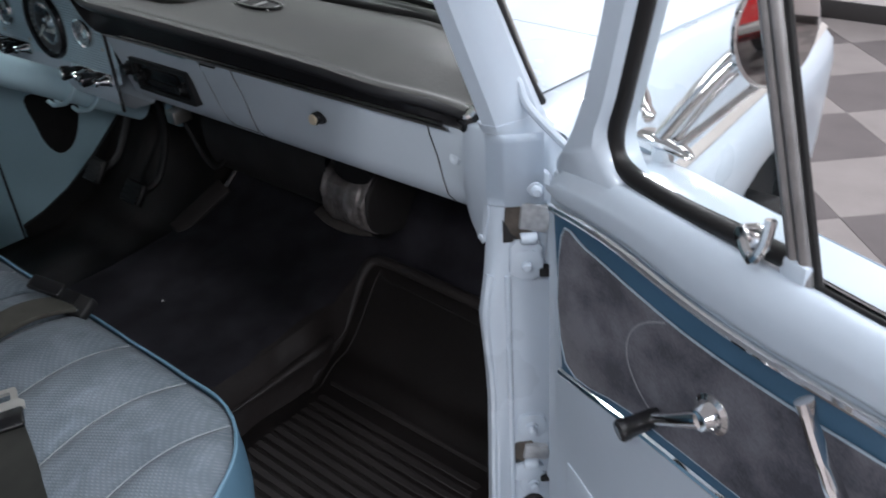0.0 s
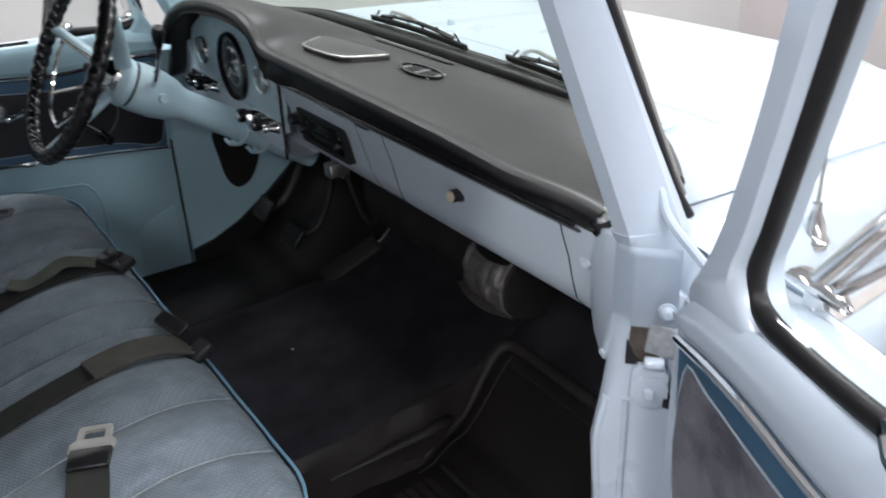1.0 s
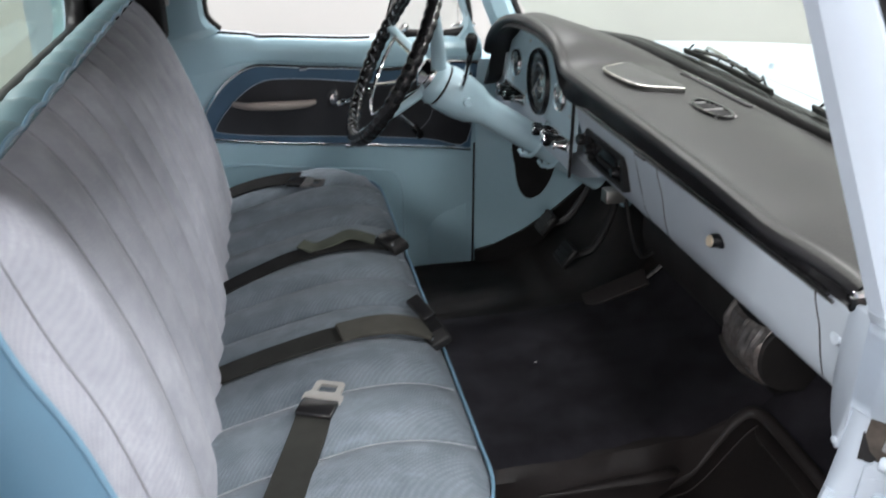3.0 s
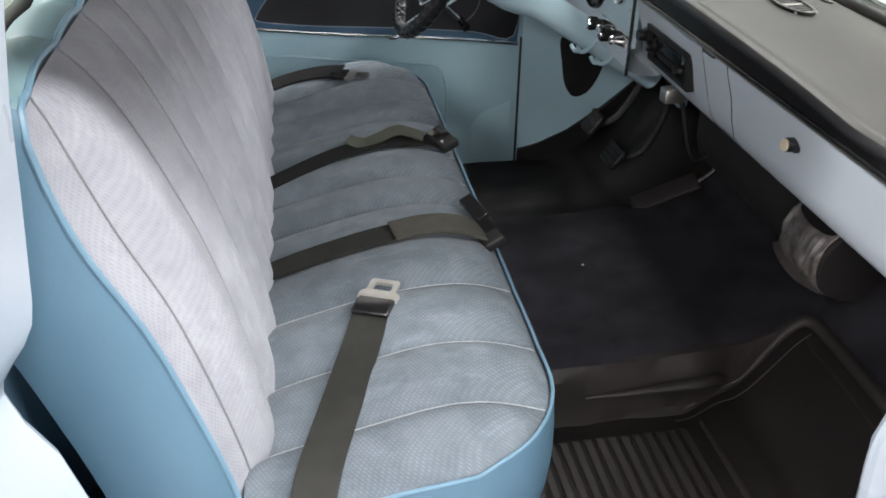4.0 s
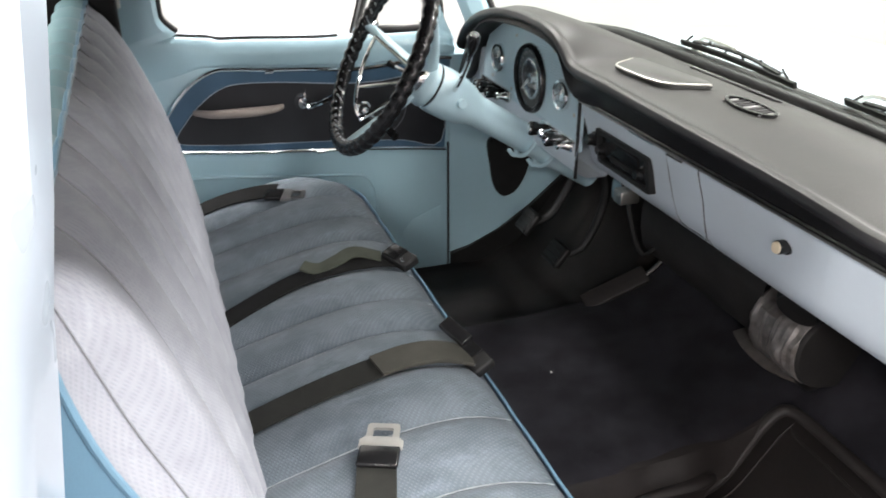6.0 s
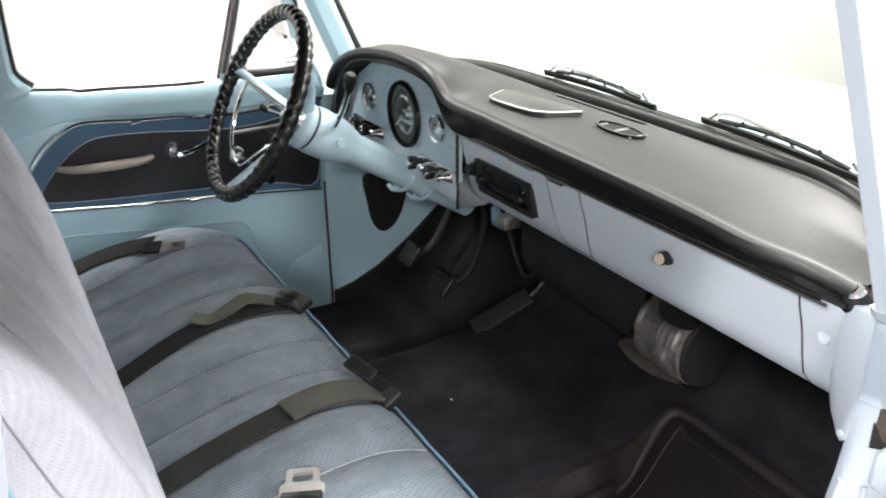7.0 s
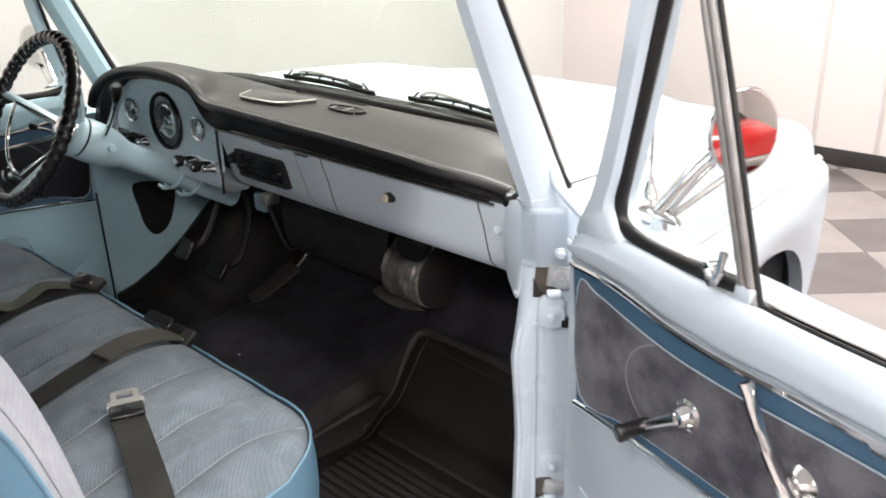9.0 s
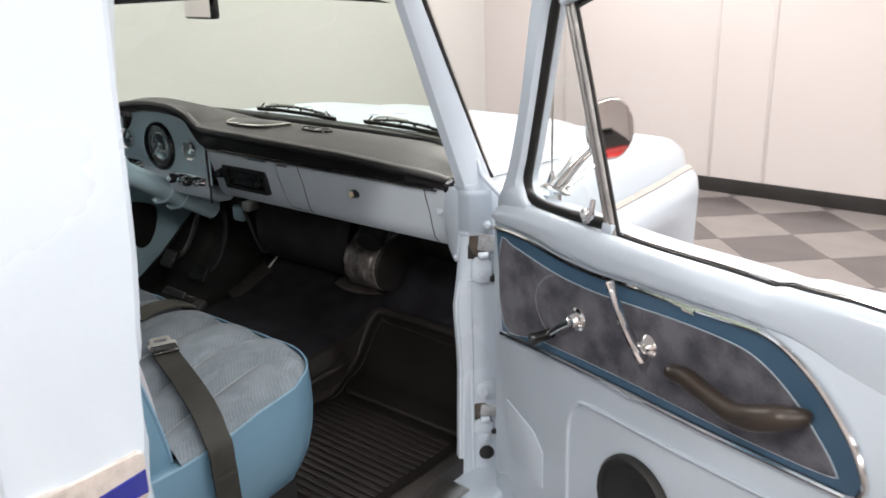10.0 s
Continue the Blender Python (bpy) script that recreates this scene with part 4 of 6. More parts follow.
def make_cluster():
    """The instrument panel under its padded brow."""
    px = -0.020
    fm = lambda a, b, w: Vector((px - w, a, b))
    out = [(0.176, 1.050), (0.176, 1.150), (0.19, 1.200), (0.215, 1.232), (0.30, 1.246), (0.44, 1.243), (0.56, 1.223), (0.63, 1.187), (0.662, 1.14), (0.664, 1.085), (0.62, 1.080), (0.50, 1.075), (0.47, 1.062), (0.43, 1.048), (0.35, 1.046), (0.31, 1.055), (0.27, 1.040)]
    part("panel", plate(out, fm, -0.012, 0.0, 0.002), PAINT_LINE, dash, "ribbed light blue instrument panel")
    # fine horizontal ribs
    for k in range(33):
        z = 1.068 + k * 0.0054
        lo = lerp_table(z, [(1.05, 0.180), (1.15, 0.180), (1.20, 0.195), (1.232, 0.225), (1.246, 0.30)])
        hi = lerp_table(z, [(1.05, 0.30), (1.076, 0.31), (1.085, 0.655), (1.14, 0.655), (1.187, 0.622), (1.223, 0.55), (1.243, 0.44)])
        part("rib", box((px - 0.0018, lo + 0.004, z - 0.0014), (px + 0.002, hi - 0.004, z + 0.0014)), PAINT_LINE, dash)
    # lower painted roll under the panel
    rows = []
    for i in range(25):
        y = 0.165 + 0.58 * i / 24
        k = sstep((y - 0.62) / 0.1)
        rows.append([(px + 0.004, y, 1.085), (px - 0.004, y, 1.055 - 0.004 * k), (px - 0.008, y, 1.035), (px - 0.002, y, 1.012), (px + 0.02, y, 1.0), (px + 0.06, y, 0.998), (px + 0.09, y, 1.02)])
    part("lower_roll", loft(rows), PAINT_DASH_LIT, dash)
    part("cluster_seam", box((px - 0.006, 0.166, 1.0), (px + 0.0, 0.1705, 1.20), 0.001, 1), BLACK_MATT, dash)
    part("face_left", box((px - 0.003, 0.664, 1.02), (px + 0.03, 0.745, 1.15), 0.003), PAINT_DASH_LIT, dash)
    part("wiper_knob", lathe([(0, 0), (0.014, 0), (0.014, 0.006), (0.009, 0.01), (0.009, 0.02), (0, 0.022)], axis_frame((px, 0.705, 1.10), (-1, 0, 0)), 20), CHROME, dash)
    # speedometer
    def gauge(name, y, z, r, bez, light):
        g = new(name)
        g.parent = dash
        m = axis_frame((px, y, z), (-1, 0, 0))
        part("bezel", lathe([(r, -0.004), (r, 0.006), (r - bez * 0.3, 0.011), (r - bez, 0.009), (r - bez, 0.0), (r - bez, -0.004)], m, 40), BLACK_GLOSS if light else CHROME, g)
        part("dial", lathe([(0, 0.001), (r - bez, 0.001), (r - bez, -0.002), (0, -0.002)], m, 40), DIAL, g)
        gm = lambda a, b, w: Vector((px - w, y + a, z + b))
        if light:
            part("inner_dial", lathe([(0, 0.0015), (r * 0.50, 0.0015), (r * 0.50, 0.0034), (r * 0.42, 0.0030), (0, 0.0030)], m, 32), DIAL_LIGHT, g, "silver centre of the dial")
            part("ring", lathe([(r * 0.50, 0.0015), (r * 0.55, 0.0015), (r * 0.55, 0.0045), (r * 0.525, 0.0056), (r * 0.50, 0.0045)], m, 40), CHROME, g, "thin bright ring")
            part("hub_cap", lathe([(0, 0.0030), (0.013, 0.0030), (0.011, 0.0055), (0.004, 0.0070), (0, 0.0072)], m, 24), CHROME, g)
            part("badge_bar", plate(rounded(-0.026, -0.017, 0.006, -0.010, 0.002, 2), gm, 0.002, 0.0048), WHITE, g)
            part("scale_band", lathe([(r * 0.60, 0.0012), (r * 0.60, 0.0022), (r * 0.83, 0.0022), (r * 0.83, 0.0012)], m, 40), DIAL, g)
            for k in range(21):
                a = radians(-125 + 250 * k / 20)
                u, v = Vector((math.sin(a), math.cos(a))), Vector((math.cos(a), -math.sin(a)))
                r1, r2 = r * 0.80, r * (0.74 if k % 2 else 0.70)
                q = [u * r1 - v * 0.0007, u * r1 + v * 0.0007, u * r2 + v * 0.0007, u * r2 - v * 0.0007]
                part("tick", plate([tuple(w) for w in q], gm, 0.0008, 0.0032), WHITE, g)
            a = radians(-118)
            q = [(0.004, 0.001), (-0.004, -0.001), (0.036, -0.030), (0.0365, -0.0285)]
            part("needle", plate(q, gm, 0.002, 0.0070), WHITE, g)
            part("odometer", plate(rounded(-0.017, -0.038, 0.017, -0.030, 0.001, 1), gm, 0.001, 0.0025), BLACK_MATT, g)
        else:
            part("boss", lathe([(0, 0.001), (r * 0.45, 0.001), (r * 0.40, 0.006), (0, 0.008)], m, 24), CHROME, g)
            part("needle", plate([(-0.001, 0.0), (0.001, 0.0), (-0.009, 0.018), (-0.0098, 0.0175)], gm, 0.002, 0.0088), WHITE, g)
            for k in range(5):
                a = radians(-60 + 30 * k)
                part("tick", plate([(math.sin(a) * (r - bez - 0.002) - 0.0006, math.cos(a) * (r - bez - 0.002)), (math.sin(a) * (r - bez - 0.002) + 0.0006, math.cos(a) * (r - bez - 0.002)), (math.sin(a) * (r - bez - 0.006) + 0.0006, math.cos(a) * (r - bez - 0.006)), (math.sin(a) * (r - bez - 0.006) - 0.0006, math.cos(a) * (r - bez - 0.006))], gm, 0.001, 0.0024), WHITE, g)
        lens = part("lens", lathe([(0, 0.0085), (r - bez, 0.0075), (r - bez, 0.0070), (0, 0.0080)], m, 40), GLASS_C, g)
        lens.visible_shadow = False
    gauge("speedometer", 0.392, 1.142, 0.072, 0.010, True)
    gauge("gauge", 0.560, 1.148, 0.032, 0.006, False)
    gauge("gauge", 0.242, 1.146, 0.030, 0.006, False)
    for y, z in ((0.47, 1.215), (0.285, 1.222), (0.19, 1.12), (0.60, 1.10), (0.49, 1.095)):
        part("panel_screw", lathe([(0, 0), (0.004, 0), (0.0035, 0.002), (0, 0.0024)], axis_frame((px - 0.001, y, z), (-1, 0, 0)), 10), STEEL, dash)
    # switch strips with their knobs
    for ys, z, dark in (((0.645, 0.598, 0.551, 0.512), 1.074, (1, 2)), ((0.312, 0.277, 0.238, 0.200), 1.060, (0, 2))):
        y0, y1 = min(ys) - 0.018, max(ys) + 0.018
        part("switch_strip", plate(rounded(y0, z - 0.014, y1, z + 0.014, 0.006, 3), fm, -0.002, 0.006, 0.002), CHROME, dash, "bright switch strip")
        for i, y in enumerate(ys):
            m = axis_frame((px - 0.005, y, z - 0.002), (-1, 0, 0.12))
            if i in dark:
                part("switch_knob", lathe([(0, 0), (0.010, 0), (0.010, 0.014), (0.0135, 0.016), (0.0145, 0.030), (0.012, 0.033), (0, 0.033)], m, 20), BLACK_GLOSS, dash)
                part("knob_cap", lathe([(0, 0.033), (0.0095, 0.033), (0.0085, 0.0355), (0, 0.036)], m, 18), CHROME, dash)
            else:
                part("switch_lever", lathe([(0, 0), (0.012, 0), (0.009, 0.006), (0.006, 0.018), (0.009, 0.023), (0.007, 0.027), (0, 0.028)], m, 18), CHROME, dash)
    # defroster grille and speaker vent on top of the pad
    def top(a, b, w):
        return Vector((a, b, pad_top(a, b) + w))
    gr = part("ash_cover", plate([(0.002, 0.094), (-0.004, 0.060), (0.006, -0.02), (0.02, -0.052), (0.078, -0.08), (0.083, -0.06), (0.066, 0.118), (0.055, 0.122)], top, -0.006, 0.0085, 0.002), COVER, dash, "hinged cover in the dash top")
    edge = smooth_line([top(*q, 0.0072) for q in ((0.050, 0.120), (0.004, 0.094), (-0.003, 0.060), (0.005, -0.018), (0.020, -0.050), (0.076, -0.082))], 5)
    part("cover_rim", tube(edge, 0.0022, 8), STEEL, gr, "dull bright rim")
    el = [(0.073 + 0.023 * math.cos(t) + 0.014 * math.sin(t) * 0, -0.185 + 0.055 * math.sin(t)) for t in (2 * math.pi * k / 28 for k in range(28))]
    v = part("dash_vent", ring_plate(el, [(0.073 + (a - 0.073) * 0.8, -0.185 + (b + 0.185) * 0.9) for a, b in el], top, -0.006, 0.0045), BLACK_GLOSS, dash, "oval black dash vent")
    for k in range(9):
        part("vent_bar", box((0.056, -0.228 + k * 0.0105, pad_top(0.074, -0.185) - 0.006), (0.092, -0.223 + k * 0.0105, pad_top(0.074, -0.185) + 0.002), 0.001, 1), BAR if k % 4 == 0 else BLACK_MATT, v)
    part("defroster_slot", plate(rounded(0.155, -0.14, 0.172, 0.10, 0.006, 3), top, -0.006, 0.0028), BLACK_MATT, dash)
    part("dash_plug", lathe([(0, 0), (0.019, 0), (0.019, 0.010), (0.014, 0.018), (0, 0.019)], Matrix.Translation((-0.004, -0.688, 1.162)) @ pose(0, 0, 0, 0, -25, 0), 20), BLACK_GLOSS, dash, "round black plug with a bright top")
    part("plug_cap", lathe([(0, 0.018), (0.012, 0.018), (0.010, 0.022), (0, 0.023)], Matrix.Translation((-0.004, -0.688, 1.162)) @ pose(0, 0, 0, 0, -25, 0), 20), CHROME, dash)


make_cluster()


# ---- steering ----
def make_steering():
    st = thing("steering_wheel", "blue steering wheel with a laced black cover on its column", "steering wheel")
    ax = Vector((0.884, 0, -0.468)).normalized()
    c = Vector((-0.342, 0.392, 1.208))
    m = axis_frame(c, -ax)
    R = 0.184
    ring = [m @ Vector((R * math.cos(t), R * math.sin(t), 0)) for t in (2 * math.pi * k / 240 for k in range(240))]
    rs = [0.0132 + 0.0028 * abs(math.sin(math.pi * k / 5)) for k in range(240)]
    part("rim", tube(ring, rs, 12, True), BLACK_GLOSS, st, "black laced wheel cover", angle=70)
    # lacing on the inner side
    lace = mesh()
    for k in range(60):
        a, b = 2 * math.pi * k / 60, 2 * math.pi * (k + 0.7) / 60
        p = m @ Vector(((R - 0.0125) * math.cos(a), (R - 0.0125) * math.sin(a), 0.010))
        q = m @ Vector(((R - 0.0125) * math.cos(b), (R - 0.0125) * math.sin(b), -0.004))
        tube([p, q], 0.0013, 5, bm=lace)
    part("lacing", lace, STITCH, st)
    e1, e2 = Vector((0, 1, 0)), Vector((0.468, 0, 0.884))
    for ang in (12, -95, 135):
        d = e1 * math.cos(radians(ang)) + e2 * math.sin(radians(ang))
        pts = smooth_line([c + ax * 0.100 + d * 0.02, c + ax * 0.064 + d * 0.085, c + ax * 0.022 + d * 0.150, c + d * 0.185], 5)
        part("spoke", tube(pts, [0.017 - 0.006 * i / (len(pts) - 1) for i in range(len(pts))], 10, flat=0.55), PAINT_COL, st)
    hr = [c + (e1 * math.cos(t) + e2 * math.sin(t)) * 0.122 + ax * 0.012 for t in (radians(12 - 107 * k / 40) for k in range(41))]
    part("horn_ring", tube(hr, 0.0042, 8), CHROME, st, "chrome horn ring")
    for a in (12, -42, -95):
        d = e1 * math.cos(radians(a)) + e2 * math.sin(radians(a))
        part("horn_ring_stay", tube([c + d * 0.122 + ax * 0.012, c + d * 0.03 + ax * 0.08], 0.004, 8), CHROME, st)
    part("horn_button", lathe([(0, -0.100), (0.034, -0.100), (0.036, -0.085), (0.028, -0.068), (0.014, -0.060), (0, -0.058)], m, 32), CHROME, st)
    col = Vector((0.85, 0, -0.527)).normalized()
    mc = axis_frame(c, -col)
    part("hub", lathe([(0, -0.115), (0.047, -0.115), (0.049, -0.108), (0.046, -0.098), (0.036, -0.088), (0, -0.086)], mc, 32), PAINT_COL, st)
    part("hub_gap", lathe([(0.0, -0.121), (0.0455, -0.121), (0.0455, -0.114), (0.0, -0.114)], mc, 32), BLACK_MATT, st)
    prof = [(0.048, -0.120), (0.050, -0.135), (0.049, -0.175), (0.043, -0.205), (0.035, -0.222), (0.032, -0.235), (0.032, -0.56)]
    part("column", lathe([(0, -0.120)] + prof + [(0, -0.56)], mc, 32), PAINT_COL, st, "light blue steering column")
    for h in (-0.375, -0.43):
        arc = [mc @ Vector((0.0385 * math.cos(a), 0.0385 * math.sin(a), h)) for a in (2 * math.pi * k / 40 for k in range(40))]
        part("column_clamp", tube(arc, 0.0052, 8, True), PAINT_COL, st)
        low = min(arc, key=lambda q: q.z)
        part("clamp_tail", tube(smooth_line([low, low + Vector((-0.006, 0.016, -0.004)), low + Vector((-0.010, 0.030, 0.004))], 4), [0.0052] * 5 + [0.0044] * 4, 8), PAINT_COL, st)
    # column shift and turn stalk
    b = mc @ Vector((0, 0, -0.175))
    part("shift_boss", tube([b + Vector((0, -0.03, 0)), b + Vector((0, -0.062, 0.004))], [0.011, 0.009], 12), PAINT_COL, st)
    pts = smooth_line([(-0.206, 0.345, 1.146), (-0.207, 0.305, 1.178), (-0.211, 0.262, 1.215), (-0.213, 0.234, 1.246)], 6)
    lv = part("shift_lever", tube(pts, 0.0055, 8), CHROME, st)
    part("lever_knob", tube([pts[-1] - Vector((-0.001, -0.008, 0.006)), pts[-1] + Vector((-0.001, -0.004, 0.006)), pts[-1] + Vector((-0.002, -0.014, 0.026)), pts[-1] + Vector((-0.002, -0.018, 0.034))], [0.006, 0.0095, 0.0125, 0.009], 14), BLACK_GLOSS, lv)
    b2 = b + Vector((-0.02, 0.055, 0.01))
    lv = part("turn_lever", tube([b2, b2 + Vector((-0.05, 0.12, 0.02))], 0.0042, 8), CHROME, st)
    part("lever_tip", tube([b2 + Vector((-0.05, 0.12, 0.02)), b2 + Vector((-0.058, 0.14, 0.023))], [0.006, 0.008], 10), BLACK_GLOSS, lv)


make_steering()

# ---- bench seat ----
SEAT_Y0, SEAT_Y1 = -0.680, 0.668
BACK_PLEATS = [-0.612, -0.498, -0.380, -0.277, -0.18, -0.084, 0.003, 0.092, 0.18, 0.28, 0.385, 0.49, 0.585]
PLEATS = [-0.585, -0.469, -0.332, -0.20, -0.093, 0.012, 0.126, 0.26, 0.375, 0.494, 0.60]


def pleat(y, power=3.4, seams=None):
    """Height of the padding over its channel seams, 0 at a seam, 1 between."""
    edges = [SEAT_Y0] + (seams or PLEATS) + [SEAT_Y1]
    for a, b in zip(edges, edges[1:]):
        if a <= y <= b:
            t = (y - a) / (b - a)
            return (1 - abs(2 * t - 1) ** power)
    return 0


def end_drop(x, y):
    """How far the cushion sinks towards the backrest."""
    return 0.042 * sstep((-0.47 - x) / 0.26)


def front_x(y):
    r = 0.165
    d = max(0, r - min(y - SEAT_Y0, SEAT_Y1 - y))
    return -0.357 - (r - math.sqrt(max(r * r - d * d, 0))) * 1.0


def make_seat():
    seat = thing("bench_seat", "grey-blue velour bench seat with light blue vinyl sides", "bench seat")
    ys = sorted(set([SEAT_Y0 + (SEAT_Y1 - SEAT_Y0) * k / 230 for k in range(231)] + PLEATS))
    rows = []
    for y in ys:
        xf = front_x(y)
        fade = sstep(min(y - SEAT_Y0, SEAT_Y1 - y) / 0.10)
        row = []
        for k in range(29):
            t = k / 28
            x = -0.735 + (xf + 0.735) * t
            crown = 0.020 * (1 - (2 * t - 1) ** 4) * fade - 0.008 * sstep((t - 0.75) / 0.25)
            p = pleat(y, 2.7) * 0.020 * sstep((1 - t) / 0.08) * sstep(min(y - SEAT_Y0, SEAT_Y1 - y) / 0.03)
            wob = 0.0025 * noise.noise(Vector((x * 9, y * 9, 0)))
            row.append((x, y, 0.872 + crown + p + wob - end_drop(x, y)))
        rows.append(row)
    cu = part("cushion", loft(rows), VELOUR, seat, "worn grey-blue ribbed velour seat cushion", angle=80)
    # stitched seams
    for y in PLEATS:
        pts = []
        xf = front_x(y)
        for k in range(0, 29):
            t = k / 28
            x = -0.72 + (xf - 0.006 + 0.72) * t
            fade = sstep(min(y - SEAT_Y0, SEAT_Y1 - y) / 0.10)
            tt = (x + 0.735) / (xf + 0.735)
            pts.append((x, y + 0.0012, 0.8725 - end_drop(x, y) + 0.020 * (1 - (2 * tt - 1) ** 4) * fade - 0.008 * sstep((tt - 0.75) / 0.25) + 0.0025 * noise.noise(Vector((x * 9, y * 9, 0)))))
        part("seam", tube([(a, b, c + 0.0004) for a, b, c in pts], 0.0010, 5), STITCH, cu)
    # vinyl boxing round the cushion
    out = [(-0.90 + 0.04 * k, SEAT_Y0) for k in range(4)] + [(-0.74, SEAT_Y0)] + [(-0.74 + 0.26 * k / 6, SEAT_Y0) for k in range(1, 7)]
    out += [(front_x(y), y) for y in ys if SEAT_Y0 < y < SEAT_Y1]
    out += [(-0.48 - 0.26 * k / 6, SEAT_Y1) for k in range(0, 7)] + [(-0.82, SEAT_Y1), (-0.90, SEAT_Y1)]
    thin = [out[0]]
    for q in out[1:]:
        if (Vector(q) - Vector(thin[-1])).length > 0.008:
            thin.append(q)
    cx, cy = -0.56, 0.0
    secs = []
    for z, g in ((0.872, 0.0), (0.862, 0.002), (0.83, 0.005), (0.79, 0.006), (0.745, 0.002), (0.70, -0.008), (0.665, -0.024), (0.64, -0.05), (0.63, -0.10)):
        row = []
        for i, (x, y) in enumerate(thin):
            a, b = Vector(thin[max(i - 1, 0)]), Vector(thin[min(i + 1, len(thin) - 1)])
            d = (b - a).normalized()
            nrm = Vector((d.y, -d.x))
            row.append((x + nrm.x * g, y + nrm.y * g, z - end_drop(x, y) + (0.002 * noise.noise(Vector((x * 20, y * 20, z * 20))) if g else 0)))
        secs.append(row)
    part("cushion_side", loft(secs), VINYL_BLUE, seat, "light blue vinyl cushion side")
    pts = []
    for x, y in thin[:: 2]:
        pts.append((x, y, 0.872 - end_drop(x, y) + 0.0025 * (pleat(y) - 0.5)))
    part("cushion_piping", tube(pts, 0.0024, 8), PIPING, seat, "bright blue piping")
    part("gusset", box((-0.80, SEAT_Y0 + 0.003, 0.69), (-0.722, SEAT_Y0 + 0.08, 0.829), 0.012, 3), VINYL_BLUE, seat)
    part("seat_base", box((-0.88, SEAT_Y0 + 0.06, 0.526), (-0.44, SEAT_Y1 - 0.06, 0.68), 0.02), BLACK_MATT, seat, "dark seat riser")
    # backrest: piping line and padded front
    PIPE = [(-0.733, 0.80), (-0.747, 0.885), (-0.772, 0.985), (-0.800, 1.08), (-0.838, 1.17), (-0.856, 1.24), (-0.862, 1.30)]
    PAD = [(0.80, -0.706), (0.86, -0.714), (0.93, -0.724), (1.02, -0.741), (1.10, -0.762), (1.16, -0.783), (1.21, -0.803), (1.245, -0.820), (1.275, -0.840), (1.293, -0.856), (1.302, -0.866)]
    by0, by1 = SEAT_Y0 + 0.03, SEAT_Y1 - 0.01

    def corner(y):
        """How far the upper corners round off."""
        r = 0.030
        d = max(0, r - min(y - by0, by1 - y))
        return r - math.sqrt(max(r * r - d * d, 0))
    EDGE = [(b, a) for a, b in PIPE]
    STEPS = 37
    ys2 = sorted(set([by0 + (by1 - by0) * k / 220 for k in range(221)] + BACK_PLEATS))
    rows, pipe_top = [], []
    for y in ys2:
        top = 1.30 - corner(y)
        fade = sstep(min(y - by0, by1 - y) / 0.09)
        row = []
        for k in range(STEPS):
            t = 1 - (1 - k / (STEPS - 1)) ** 1.4
            z = 0.80 + (top - 0.80) * t
            x = curve_table(z, EDGE)
            bulge = (curve_table(z, PAD) - x) * fade if t < 1 else 0
            g = pleat(y, 2.0, BACK_PLEATS) * 0.012 * fade * sstep((1 - t) / 0.03)
            row.append((x + bulge + g, y, z + 0.010 * fade * t ** 6))
        rows.append(row)
        pipe_top.append((row[-1][0] - 0.002, y, row[-1][2] + 0.002 + 0.006 * pleat(y, 2.0, BACK_PLEATS)))
    bk = part("backrest", loft(rows), VELOUR_LIT, seat, "ribbed velour backrest in a paler, lit tone", angle=80)
    for y in BACK_PLEATS:
        top = 1.30 - corner(y)
        fade = sstep(min(y - by0, by1 - y) / 0.09)
        pts = []
        for k in range(STEPS):
            t = 1 - (1 - k / (STEPS - 1)) ** 1.4
            z = 0.80 + (top - 0.80) * t
            x = curve_table(z, EDGE)
            bulge = (curve_table(z, PAD) - x) * fade if t < 1 else 0
            pts.append((x + bulge + 0.0012, y, z + 0.010 * fade * t ** 6))
        part("seam", tube(pts, 0.0011, 5), SEAM_DARK, bk)
    heights = [0.80 + (1.27 - 0.80) * k / (STEPS - 1) for k in range(STEPS)]
    side0 = [(curve_table(z, EDGE), by0, z) for z in heights]
    side1 = [(curve_table(z, EDGE), by1, z) for z in heights]
    loop = side0[:-1] + pipe_top + side1[::-1][1:]
    part("backrest_piping", tube(loop[::2], 0.0036, 8), PIPING, seat, "bright blue piping")
    secs = []
    for g, back in ((0.0, 0.0), (0.006, 0.014), (0.010, 0.05), (0.008, 0.10), (0.0, 0.13)):
        row = []
        for i, p in enumerate(loop):
            if i < len(side0) - 1:
                off = Vector((0, -g, 0))
            elif i >= len(loop) - len(side1) + 1:
                off = Vector((0, g, 0))
            else:
                a, b = Vector(loop[i - 1]), Vector(loop[i + 1])
                d = (b - a).normalized()
                off = Vector((0, -d.z, d.y)) * g
            row.append(Vector(p) + off + Vector((-back * (1.0 if abs(p[1] - by0) < 0.002 or abs(p[1] - by1) < 0.002 else 0.38), 0, 0)))
        secs.append(row)
    secs = [[r[0] + Vector((0, 0, -0.11))] + r + [r[-1] + Vector((0, 0, -0.11))] for r in secs]
    bm = loft(secs)
    for fc in bm.faces:
        c = fc.calc_center_median()
        fc.material_index = 1 if by0 + 0.012 < c.y < by1 - 0.012 else 0
    part("backrest_side", bm, [VINYL_BLUE, VINYL_TEAL], seat, "light blue vinyl side and teal top of the backrest")
    part("backrest_rear", box((-0.978, by0 + 0.02, 0.72), (-0.94, by1 - 0.02, 1.24), 0.02, 3), VINYL_BLUE, seat)


make_seat()


